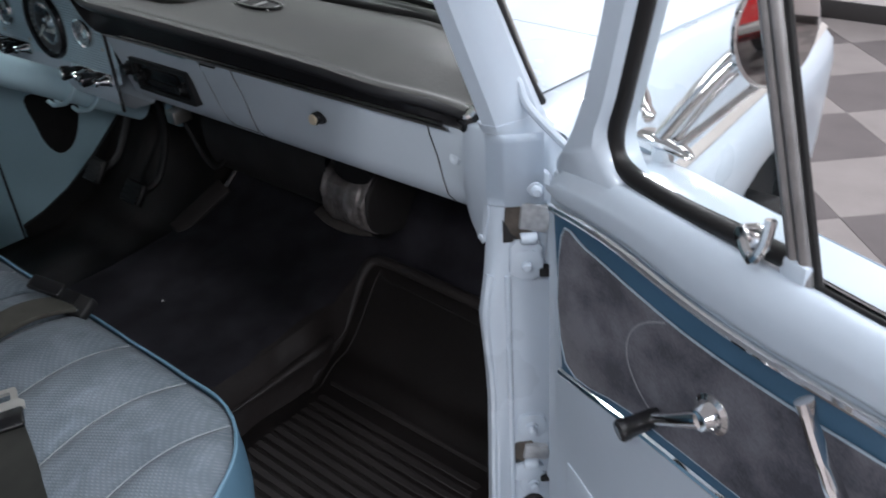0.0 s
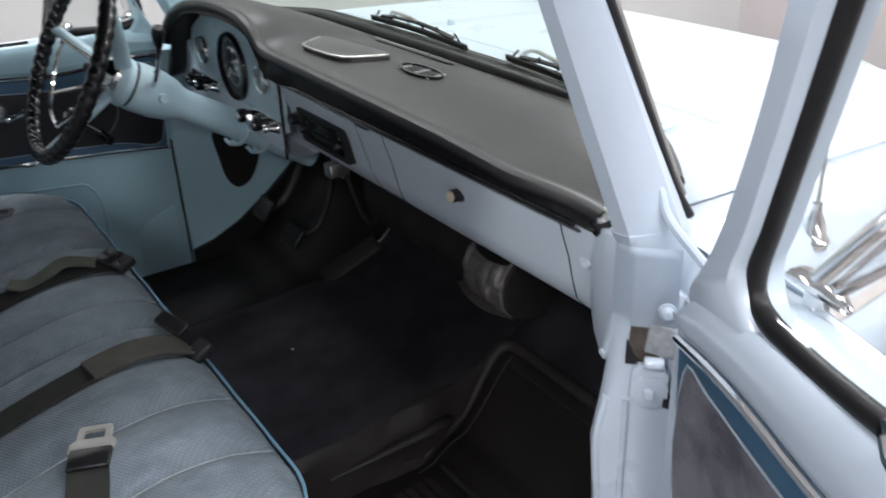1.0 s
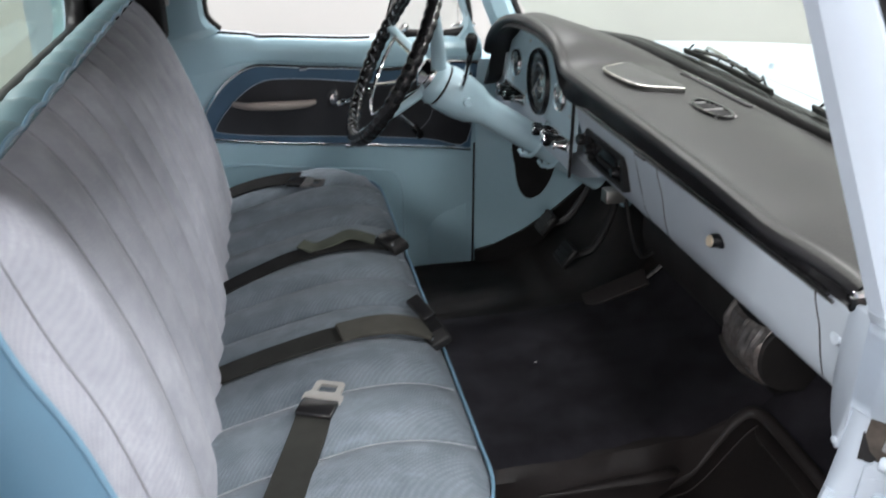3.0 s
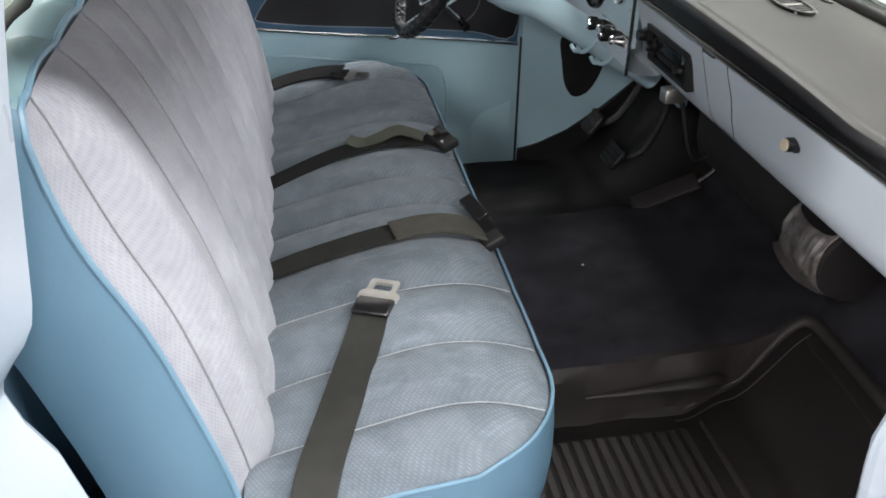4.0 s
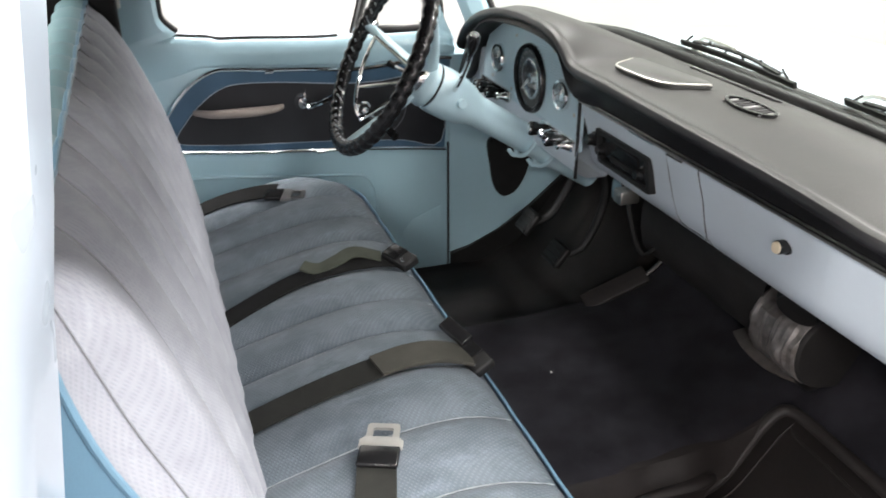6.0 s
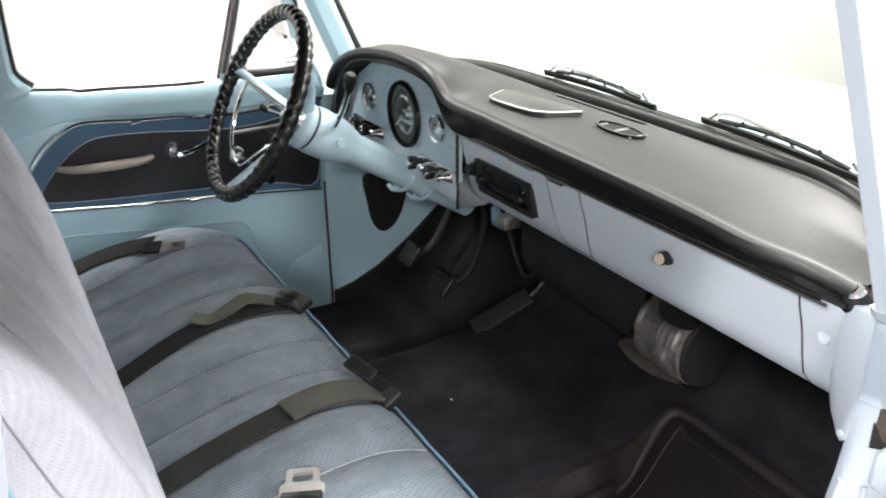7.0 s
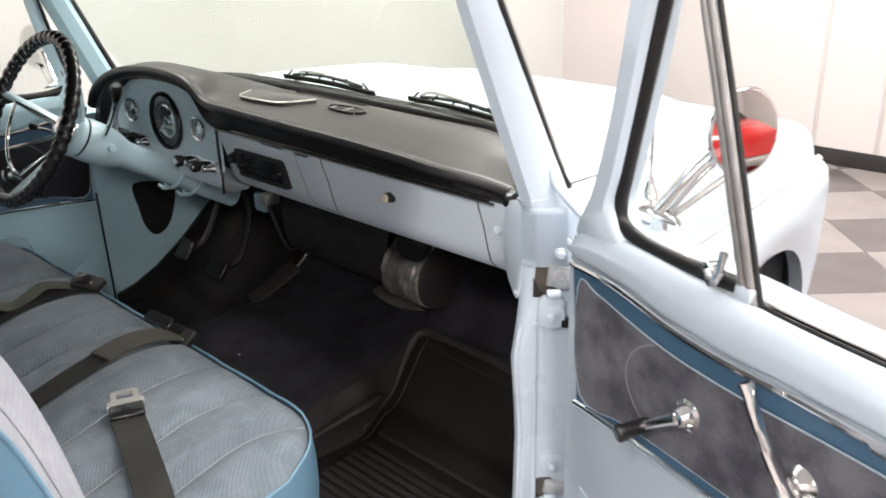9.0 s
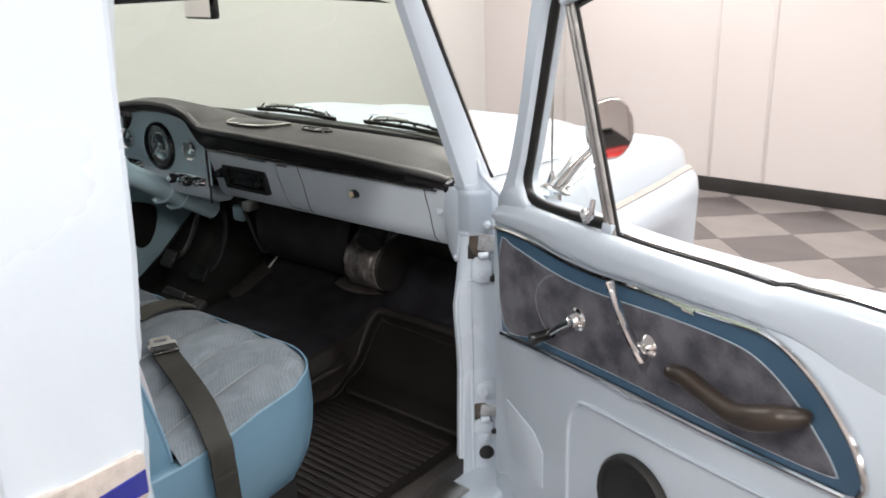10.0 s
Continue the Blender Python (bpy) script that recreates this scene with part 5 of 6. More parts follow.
def seat_z(x, y):
    xf = front_x(y)
    t = min(max((x + 0.735) / (xf + 0.735), 0), 1)
    fade = sstep(min(y - SEAT_Y0, SEAT_Y1 - y) / 0.10)
    return 0.872 + 0.020 * (1 - (2 * t - 1) ** 4) * fade - 0.008 * sstep((t - 0.75) / 0.25) + pleat(y, 2.7) * 0.020 - end_drop(x, y)


# ---- seat belts ----
def lay(pts, lift=0.004, per=6):
    line = smooth_line([(x, y, 0) for x, y in pts], per)
    return [(p.x, p.y, max(seat_z(p.x, p.y + 0.011 * k) for k in (-3, -2, -1, 0, 1, 2, 3)) + lift) for p in line]


def make_tongue(belt, c, d, up=0.006, metal=None):
    """A flat latch plate with a slot, at c, pointing along d."""
    metal = metal or TONGUE
    d = Vector((d[0], d[1], 0)).normalized()
    s = Vector((-d.y, d.x, 0))
    z = seat_z(c[0], c[1]) + up
    fm = lambda a, b, w: Vector((c[0], c[1], z)) + d * b + s * a + Vector((0, 0, w))
    outer = rounded(-0.021, -0.012, 0.021, 0.036, 0.006, 4)
    inner = rounded(-0.013, 0.008, 0.013, 0.027, 0.003, 4)
    tg = part("tongue", ring_plate(outer, inner, fm, 0.0, 0.0045), metal, belt, "pale metal latch plate")
    part("tongue_shoulder", plate([(-0.028, -0.012), (0.028, -0.012), (0.028, 0.002), (0.021, 0.009), (-0.021, 0.009), (-0.028, 0.002)], fm, -0.001, 0.005, 0.001), metal, tg)
    part("webbing_loop", box((-0.026, -0.047, -0.002), (0.026, -0.010, 0.0065), 0.0035, 3), BLACK_GLOSS, belt)
    lp = belt.children[-1]
    lp.matrix_local = Matrix.Translation((c[0], c[1], z)) @ Matrix(((s.x, d.x, 0, 0), (s.y, d.y, 0, 0), (0, 0, 1, 0), (0, 0, 0, 1)))
    return tg


def make_buckle(belt, c, d, tilt, lean=0.0):
    """A black box buckle standing on the cushion's front edge."""
    b = new("buckle")
    b.parent = belt
    part("case", box((-0.033, -0.018, 0.0), (0.033, 0.018, 0.018), 0.005, 3), BLACK_MATT, b, "black buckle")
    part("press_flap", box((-0.031, -0.016, 0.0175), (0.008, 0.016, 0.021), 0.002, 2), BLACK_GLOSS, b)
    part("stud", lathe([(0, 0), (0.004, 0), (0.003, 0.003), (0, 0.0035)], Matrix.Translation((0.019, -0.009, 0.018)), 12), CHROME, b)
    b.matrix_local = Matrix.Translation(c) @ Matrix.Rotation(math.atan2(d[1], d[0]), 4, "Z") @ pose(0, 0, 0, lean, tilt, 0)


def make_belts():
    g = "lap belts on the bench seat"
    # belt over the near end of the seat with its tongue up on the cushion
    b = thing("seat_belt", "dark olive lap belt with a pale metal latch plate", "seat belt", g)
    top = lay([(-0.570, -0.395), (-0.588, -0.455), (-0.622, -0.560), (-0.650, -0.640)])
    end = [(-0.662, -0.676, 0.852), (-0.667, -0.694, 0.836), (-0.670, -0.702, 0.80), (-0.669, -0.703, 0.755), (-0.664, -0.698, 0.69), (-0.66, -0.685, 0.64)]
    pts = smooth_line([top[0], top[len(top) // 3], top[2 * len(top) // 3], top[-1]] + end, 6)
    part("webbing", band(pts, 0.050, 0.0028, [(0.93, -0.35 * (1 - sstep((i - 10) / 12)), 0) for i in range(len(pts))]), WEBBING, b)
    make_tongue(b, (-0.556, -0.365), (0.26, 0.62))
    # belt with folded end and black buckle
    b = thing("seat_belt", "olive-grey lap belt with a folded end and black buckle", "seat belt", g)
    part("webbing", band(lay([(-0.715, -0.215), (-0.62, -0.208), (-0.52, -0.203), (-0.43, -0.197), (-0.365, -0.20)], 0.003), 0.050, 0.0028, (0, 1, 0)), WEBBING, b)
    part("folded_end", band(lay([(-0.520, -0.206), (-0.47, -0.199), (-0.42, -0.196), (-0.375, -0.20)], 0.007), 0.054, 0.0045, (0.05, 1, 0)), WEB_LIGHT, b)
    make_buckle(b, (-0.366, -0.198, 0.884), (0.25, -1.0), 6, 24)
    fl = part("buckle_flap", box((-0.026, -0.012, -0.005), (0.026, 0.012, 0.005), 0.003, 3), BLACK_GLOSS, b, "upright black release flap")
    fl.matrix_local = Matrix.Translation((-0.383, -0.158, 0.916)) @ pose(0, 0, 0, 20, 18, -62)
    # third belt, green tongue of webbing, buckle on the edge
    b = thing("seat_belt", "dark lap belt with a green webbing end and black buckle", "seat belt", g)
    part("webbing", band(lay([(-0.715, 0.080), (-0.65, 0.100), (-0.57, 0.122), (-0.47, 0.128), (-0.39, 0.135)], 0.003), 0.050, 0.0028, (0, 1, 0)), WEB_BLACK, b)
    gr = [(-0.562, 0.146), (-0.535, 0.134), (-0.50, 0.140), (-0.465, 0.150), (-0.42, 0.14)]
    line = smooth_line([(x, y, max(seat_z(x, y + 0.011 * k) for k in (-2, -1, 0, 1, 2)) + h + 0.003) for (x, y), h in zip(gr, (0.012, 0.004, 0.006, 0.010, 0.005))], 6)
    part("webbing_end", band(line, 0.034, 0.003, (0.1, 1, 0.1)), WEB_GREEN, b)
    make_buckle(b, (-0.385, 0.128, 0.900), (0.42, -1.0), 2, 16)
    # belt for the driver
    b = thing("seat_belt", "dark lap belt with a metal end lying by the driver's door", "seat belt", g)
    part("webbing", band(lay([(-0.72, 0.570), (-0.66, 0.572), (-0.60, 0.556), (-0.55, 0.526)], 0.008), 0.048, 0.0028, (0.1, 1, 0.2)), WEB_BLACK, b)
    make_tongue(b, (-0.527, 0.500), (0.62, -0.2), 0.014, BAR)


make_belts()


# ---- floor coverings, pedals and heater ----
def make_floor_coverings():
    def tunnel_z(x):
        return lerp_table(x, [(-0.6, 0.655), (-0.1, 0.662), (0.06, 0.672), (0.20, 0.705), (0.31, 0.79), (0.385, 0.93)])
    cp = thing("carpet", "dark navy carpet over the transmission tunnel", "carpet")
    rows = []
    for i in range(40):
        x = -0.62 + 1.0 * i / 39
        row = []
        for k in range(31):
            y = -0.246 + 0.526 * k / 30
            e = min((y + 0.246) / 0.04, (0.28 - y) / 0.06, 1)
            row.append((x, y, tunnel_z(x) - 0.020 * (1 - e) ** 2 + 0.0025 * noise.noise(Vector((x * 14, y * 14, 3)))))
        rows.append(row)
    bm = loft(rows)
    bmesh.ops.solidify(bm, geom=list(bm.faces), thickness=0.008)
    part("carpet_sheet", bm, CARPET, cp)
    for x, y in ((-0.12, 0.029),):
        part("lint", lathe([(0, 0), (0.0025, 0.0005), (0.002, 0.002), (0, 0.0025)], Matrix.Translation((x, y, tunnel_z(x) + 0.004)), 8), WHITE, cp)
    # body of the tunnel
    rows = []
    for i in range(110):
        x = -0.9 + 1.29 * i / 109
        z = tunnel_z(x) - 0.012
        near = [(-0.276, 0.526), (-0.272, 0.534), (-0.267, 0.548), (-0.263, 0.572), (-0.259, 0.597), (-0.256, 0.618), (-0.252, z - 0.022), (-0.245, z - 0.007), (-0.228, z)]
        row = []
        for k, (a, b) in enumerate(near):
            g = 0.006 * noise.noise(Vector((x * 9, k * 0.9, 1))) + 0.004 * noise.noise(Vector((x * 26, k * 1.4, 5))) + 0.016 * math.exp(-((x - 0.0) / 0.05) ** 2 - ((k - 5) / 2) ** 2) if 0 < k < 8 else 0
            row.append((x, a - g, b + g * 0.6))
        rows.append(row + [(x, 0.26, z), (x, 0.285, z - 0.02), (x, 0.30, 0.60), (x, 0.34, 0.526)])
    part("tunnel", loft(rows), MAT_RUBBER, truck, "brown-black tunnel side")
    # ribbed rubber mat on the passenger side, running up the toe board
    mt = thing("rubber_mat", "brown-black ribbed rubber floor mat", "floor mat")
    def mz(x):
        return lerp_table(x, [(-0.7, 0.531), (-0.02, 0.533), (0.05, 0.565), (0.20, 0.700), (0.33, 0.845)])
    rows = []
    for i in range(60):
        x = -0.62 + 0.82 * i / 59
        rows.append([(x, -0.715, mz(x)), (x, -0.60, mz(x)), (x, -0.45, mz(x)), (x, -0.255, mz(x))])
    bm = loft(rows)
    bmesh.ops.solidify(bm, geom=list(bm.faces), thickness=0.006)
    part("sheet", bm, MAT_RUBBER, mt)
    for k in range(27):
        x = -0.60 + k * 0.0215
        part("rib", box((x, -0.69, mz(x) + 0.001), (x + 0.013, -0.31, mz(x) + 0.0026), 0.0012, 1), MAT_RUBBER, mt)
    border = [(-0.02, -0.262), (0.03, -0.257), (0.09, -0.252), (0.15, -0.248), (0.180, -0.250), (0.194, -0.262), (0.199, -0.285), (0.199, -0.34), (0.196, -0.45), (0.192, -0.58), (0.188, -0.712)]
    line = smooth_line([(x, y, mz(x) + 0.001) for x, y in border], 6)
    part("raised_rim", tube(line, 0.012, 12, flat=0.8), MAT_RUBBER, mt)
    inner = smooth_line([(x - (0.030 if y < -0.27 else 0.018 if y < -0.255 else 0.0), min(y - 0.026, -0.285), 0) for x, y in border], 6)
    part("inner_bead", tube([(p.x, p.y, mz(p.x) + 0.0) for p in inner], 0.0020, 8), MAT_RUBBER, mt)
    fold = smooth_line([(-0.20, -0.262, 0.585), (-0.12, -0.268, 0.592), (-0.05, -0.272, 0.600), (0.0, -0.276, 0.606), (0.035, -0.268, 0.603), (0.055, -0.258, 0.596)], 6)
    part("edge_fold", tube(fold, [0.005 + 0.010 * sstep(k / 20) * (1 - 0.75 * sstep((k - 22) / 9)) for k in range(len(fold))], 12, flat=0.7), MAT_RUBBER, mt, "rucked and scuffed edge of the mat")
    rows = []
    for i in range(16):
        x = 0.16 + 0.17 * i / 15
        rows.append([(x, -0.72 + 0.48 * k / 20, mz(x) - 0.004 + 0.003 * noise.noise(Vector((x * 18, k * 0.9, 2)))) for k in range(21)])
    bm = loft(rows)
    bmesh.ops.solidify(bm, geom=list(bm.faces), thickness=0.006)
    part("toe_sheet", bm, CARPET, cp)
    part("mat_edge", tube([(0.0, -0.69, 0.545), (0.0, -0.5, 0.545), (0.0, -0.31, 0.545)], 0.006, 6), MAT_RUBBER, mt)
    # driver's mat, rucked
    dm = thing("rubber_mat", "black rubber driver's floor mat with shallow ribs", "floor mat")
    rows = []
    for i in range(50):
        x = -0.50 + 0.78 * i / 49
        row = []
        for k in range(25):
            y = 0.285 + 0.45 * k / 24
            row.append((x, y, lerp_table(x, [(-0.6, 0.55), (0.0, 0.56), (0.08, 0.59), (0.30, 0.80)]) + 0.012 * sstep((0.33 - y) / 0.05) + 0.002 * math.sin(y * 260) * (1 if x < 0.02 else 0) + 0.010 * noise.noise(Vector((x * 6, y * 6, 7)))))
        rows.append(row)
    bm = loft(rows)
    bmesh.ops.solidify(bm, geom=list(bm.faces), thickness=0.006)
    part("sheet", bm, FIREWALL, dm)
    # dark liner on the far kick panel and a black cloth pad
    ln = [(-0.076, 0.50), (-0.076, 0.592), (-0.02, 0.605), (0.06, 0.64), (0.15, 0.70), (0.26, 0.79), (0.39, 0.88), (0.39, 0.50)]
    part("kick_liner", plate(ln, lambda a, b, w: Vector((a, 0.742 - w, b)), 0.0, 0.012, 0.003), RUBBER, truck, "black rubber lining")
    pad = smooth_line([(0.030, 0.90, 0), (0.14, 0.87, 0), (0.135, 0.80, 0), (0.105, 0.748, 0), (0.07, 0.735, 0), (0.045, 0.765, 0), (0.033, 0.82, 0)], 5, True)
    part("kick_pad", plate([(p.x, p.y) for p in pad], lambda a, b, w: Vector((a, 0.742 - w, b)), 0.0, 0.010, 0.003), KICK_BLACK, truck, "black opening in the kick panel")
    # pedals
    def pedal(name, c, w, h, arm, label):
        p = thing(name, label, "pedal", "foot pedals")
        q = Matrix.Translation(c) @ pose(0, 0, 0, 0, -52, 0)
        b = box((-h / 2, -w / 2, -0.008), (h / 2, w / 2, 0.008), 0.006, 3)
        for k in range(4):
            box((-h / 2 + (k + 0.5) * h / 4 - 0.003, -w / 2 + 0.006, 0.006), (-h / 2 + (k + 0.5) * h / 4 + 0.003, w / 2 - 0.006, 0.011), bm=b)
        bmesh.ops.transform(b, matrix=q, verts=b.verts)
        part("pad", b, RUBBER, p)
        part("arm", tube(smooth_line([Vector(c) + Vector((0.01, 0, -0.005)), *[Vector(a) for a in arm]], 5), 0.010, 8), BLACK_MATT, p)
    pedal("clutch_pedal", (0.072, 0.575, 0.728), 0.065, 0.060, [(0.14, 0.57, 0.75), (0.20, 0.55, 0.90), (0.18, 0.53, 1.02)], "black rubber clutch pedal on a bent arm")
    pedal("brake_pedal", (0.070, 0.410, 0.715), 0.075, 0.055, [(0.14, 0.405, 0.73), (0.18, 0.395, 0.86), (0.14, 0.385, 1.0)], "black rubber brake pedal on a bent arm")
    ac = thing("accelerator_pedal", "long black accelerator pedal", "pedal", "foot pedals")
    b = box((-0.075, -0.022, -0.006), (0.075, 0.022, 0.006), 0.005, 3)
    bmesh.ops.transform(b, matrix=Matrix.Translation((0.125, 0.230, 0.704)) @ pose(0, 0, 0, 34, -27, -14), verts=b.verts)
    part("pad", b, MAT_RUBBER, ac)
    part("rod", tube(smooth_line([(0.175, 0.216, 0.722), (0.23, 0.205, 0.78), (0.25, 0.22, 0.86), (0.33, 0.25, 0.90)], 5), 0.006, 8), BLACK_GLOSS, ac)
    # heater case under the dash
    ht = thing("heater_case", "black heater housing with a crumpled bright end under the dashboard", "heater")
    pr = smooth_line([(0.34, 0.755, 0), (0.255, 0.752, 0), (0.208, 0.760, 0), (0.178, 0.780, 0), (0.164, 0.818, 0), (0.174, 0.862, 0), (0.225, 0.903, 0), (0.30, 0.915, 0)], 5)

    tall = smooth_line([(0.34, 0.752, 0), (0.262, 0.754, 0), (0.220, 0.766, 0), (0.194, 0.795, 0), (0.182, 0.845, 0), (0.186, 0.905, 0), (0.225, 0.96, 0), (0.30, 0.975, 0)], 5)

    def shell(rows, rough, line):
        secs = []
        for y, q in rows:
            row = []
            for p in line:
                g = rough * (noise.noise(Vector((p.x * 16, y * 16, p.y * 16))) + 0.6 * noise.noise(Vector((p.x * 45, y * 45, p.y * 45))))
                row.append((0.36 + (p.x - 0.36) * q - g, y, 0.80 + (p.y - 0.80) * (0.55 + 0.45 * q) + g * 0.5))
            secs.append(row)
        return loft(secs)
    part("case", shell([(0.24 - 0.400 * k / 12, 1.0) for k in range(13)], 0.004, tall), CASE_BLACK, ht, angle=60)
    part("wrapped_end", shell([(-0.156 - 0.0055 * k, 1.01 + 0.012 * math.sin(1.7 * k) * math.sin(0.9 * k)) for k in range(22)] + [(-0.276, 0.97)], 0.010, pr), HEATER, ht, "crumpled shiny wrapping", 25)
    part("end_plate", shell([(-0.272, 0.99), (-0.278, 0.99), (-0.282, 0.975), (-0.284, 0.90), (-0.285, 0.5), (-0.285, 0.1)], 0.002, pr), CASE_BLACK, ht, "dark end plate", 40)
    part("blower", lathe([(0, -0.03), (0.036, -0.03), (0.04, -0.02), (0.04, 0.03), (0.034, 0.042), (0, 0.045)], axis_frame((0.17, -0.275, 0.945), (-0.8, -0.3, -0.5)), 28), BLACK_MATT, ht)
    part("flange", band(smooth_line([(0.280, 0.03, 0.742), (0.256, -0.03, 0.738), (0.236, -0.09, 0.736), (0.226, -0.16, 0.740), (0.232, -0.22, 0.750), (0.246, -0.252, 0.757)], 6), 0.046, 0.004, (1, 0, 0.75)), FLANGE, ht, "scuffed sheet metal foot")
    part("drain_boss", lathe([(0, 0), (0.026, 0), (0.026, 0.010), (0.020, 0.018), (0.010, 0.019), (0.009, 0.012), (0, 0.012)], axis_frame((0.228, -0.254, 0.762), (-0.75, -0.25, 0.6)), 24), RUBBER, ht, "round black boss")
    # small parts and cables under the dash
    for y, x, z0, z1, r in ((0.22, 0.10, 1.0, 0.80, 0.005), (0.16, 0.16, 1.0, 0.82, 0.004), (0.12, 0.20, 1.0, 0.76, 0.006)):
        part("cable", tube(smooth_line([(x, y, z0), (x + 0.02, y - 0.01, (z0 + z1) / 2 + 0.03), (x + 0.06, y - 0.03, z1), (x + 0.15, y - 0.01, z1 + 0.05)], 6), r, 6), BLACK_MATT, dash)
    part("fuse_block", box((0.125, 0.235, 0.895), (0.15, 0.285, 0.945), 0.010, 3), PAINT_SHADE, dash, "small pale box under the dashboard")
    part("choke_bracket", box((0.01, 0.05, 0.985), (0.05, 0.08, 1.012), 0.004), STEEL, dash)


make_floor_coverings()


# ---- doors ----
CH_TOP = [(-0.010, 1.114), (0.05, 1.118), (0.114, 1.117), (0.21, 1.108), (0.307, 1.107), (0.42, 1.115), (0.526, 1.120), (0.62, 1.127), (0.672, 1.128), (0.715, 1.115), (0.765, 1.085), (0.812, 1.039), (0.833, 1.008), (0.845, 0.978), (0.838, 0.957)]
CH_BOT = [(0.820, 0.951), (0.69, 0.939), (0.561, 0.928), (0.35, 0.915), (0.144, 0.900), (0.010, 0.886)]
CLOTH = [(0.010, 1.085), (0.057, 1.090), (0.142, 1.079), (0.229, 1.072), (0.339, 1.075), (0.498, 1.089), (0.62, 1.093), (0.674, 1.082), (0.722, 1.056), (0.762, 1.023), (0.800, 0.981), (0.786, 0.966), (0.628, 0.951), (0.375, 0.938), (0.15, 0.921), (0.022, 0.908)]


def make_door(name, label, M, s, arm_mat, window_open, extras):
    """A door in its own frame: u from the hinge to the latch, w out of the cab, z up; s mirrors w."""
    d = thing(name, label, "truck door", "doors of the cab")
    d.matrix_world = M
    f = lambda a, b, w: Vector((a, s * w, b))
    # lower shell: inner sheet, edges, outer skin
    inner = [(-0.030, 0.46), (-0.030, 1.10), (-0.02, 1.155), (0.88, 1.165), (0.93, 1.14), (0.945, 0.98), (0.93, 0.50), (0.90, 0.45), (0.0, 0.44)]
    part("inner_sheet", plate(inner, f, 0.012, 0.0, 0.006), PAINT if s > 0 else PAINT_SHADE, d)
    skin = [(-0.012, 0.43), (-0.012, 1.15), (0.95, 1.15), (0.975, 0.98), (0.96, 0.46), (0.92, 0.42)]
    rows = []
    for i in range(13):
        t = i / 12
        z = 0.42 + 0.75 * t
        bow = 0.105 + 0.022 * math.sin(math.pi * min(1, t * 1.05))
        rows.append([f(-0.010 + 0.985 * k / 10, z, bow - 0.006 * (1 - math.sin(math.pi * k / 10))) for k in range(11)])
    part("outer_skin", loft(rows), PAINT, d)
    part("front_edge", box(tuple(f(-0.028, 0.44, 0.012)), tuple(f(-0.010, 1.15, 0.100)), 0.003), PAINT, d)
    part("rear_edge", box(tuple(f(0.935, 0.44, 0.012)), tuple(f(0.972, 1.15, 0.104)), 0.006), PAINT, d)
    part("bottom_edge", box(tuple(f(-0.01, 0.42, 0.012)), tuple(f(0.955, 0.445, 0.108)), 0.003), PAINT, d)
    # belt rail: the rounded shoulder between trim and window
    def rail_z(u):
        return lerp_table(u, [(-0.03, 1.168), (0.10, 1.178), (0.34, 1.178), (0.655, 1.189), (0.685, 1.197), (0.80, 1.205), (0.96, 1.212)])
    rows = []
    for k in range(49):
        u = -0.022 + 0.987 * k / 48
        z = rail_z(u)
        lo = max(lerp_table(min(u, 0.66), CH_TOP[:9]) + 0.013, 1.10) - 0.03 * sstep((u - 0.70) / 0.15)
        fold = 0.030 * (1 - sstep((u + 0.022) / 0.025))
        lo, z = lo + fold * 0.2, z - fold * 0.6
        b = 1 - sstep((u - 0.60) / 0.22)
        prof = smooth_line([(lo - 0.008, 0.001, 0), (lo - 0.002, -0.0070 * b, 0), (lo * 0.62 + z * 0.38, -0.0090 * b - 0.003 * (1 - b), 0), (z - 0.020, -0.0060 * b - 0.003 * (1 - b), 0), (z - 0.008, 0.0005, 0), (z, 0.010, 0), (z - 0.002, 0.022, 0)], 4)
        rows.append([f(u, q.x, q.y) for q in prof] + [f(u, z - 0.02, 0.026)])
    part("belt_rail", loft(rows), PAINT if s > 0 else PAINT_SHADE, d, angle=60)
    rows = []
    for k in range(49):
        u = -0.012 + 0.985 * k / 48
        z = rail_z(u)
        rows.append([f(u, z - 0.03, 0.034), f(u, z - 0.004, 0.036), f(u, z, 0.044), f(u, z - 0.006, 0.098), f(u, z - 0.04, 0.108), f(u, 1.14, 0.110)])
    part("outer_belt", loft(rows), PAINT, d)
    part("window_slot", plate([(0.33, 1.13), (0.94, 1.13), (0.94, 1.172), (0.33, 1.160)], f, 0.026, 0.034), BLACK_MATT, d)
    for w, m in ((0.0235, RUBBER), (0.0275, CHROME), (0.0325, RUBBER)):
        part("window_felt", tube([f(u, rail_z(u) - 0.002 + (0.004 if m is CHROME else 0.002), w) for u in [0.322 + (0.515 if extras else 0.46) * k / 20 for k in range(21)]], 0.0024, 6), m, d)
    # trim panel: navy vinyl border, cloth field, bright bead round it
    top = [(p.x, p.y) for p in smooth_line([(a, b, 0) for a, b in CH_TOP], 4)]
    bot = [(p.x, p.y) for p in smooth_line([(a, b, 0) for a, b in CH_BOT], 3)]
    tp = part("trim_panel", plate(top + bot, f, 0.002, -0.006, 0.002), TRIM_BLUE, d, "navy vinyl door trim panel")
    cl = [(p.x, p.y) for p in smooth_line([(a, b, 0) for a, b in CLOTH], 4, True)]
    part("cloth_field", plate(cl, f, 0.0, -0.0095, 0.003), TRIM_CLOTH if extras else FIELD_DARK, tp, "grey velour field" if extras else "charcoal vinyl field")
    part("welt", tube([f(a, b, -0.0085) for a, b in cl], 0.0014, 6, True), WELT, tp)
    part("chrome_bead", tube([f(a, b, -0.008) for a, b in top], 0.0052, 8), CHROME, d, "bright bead")
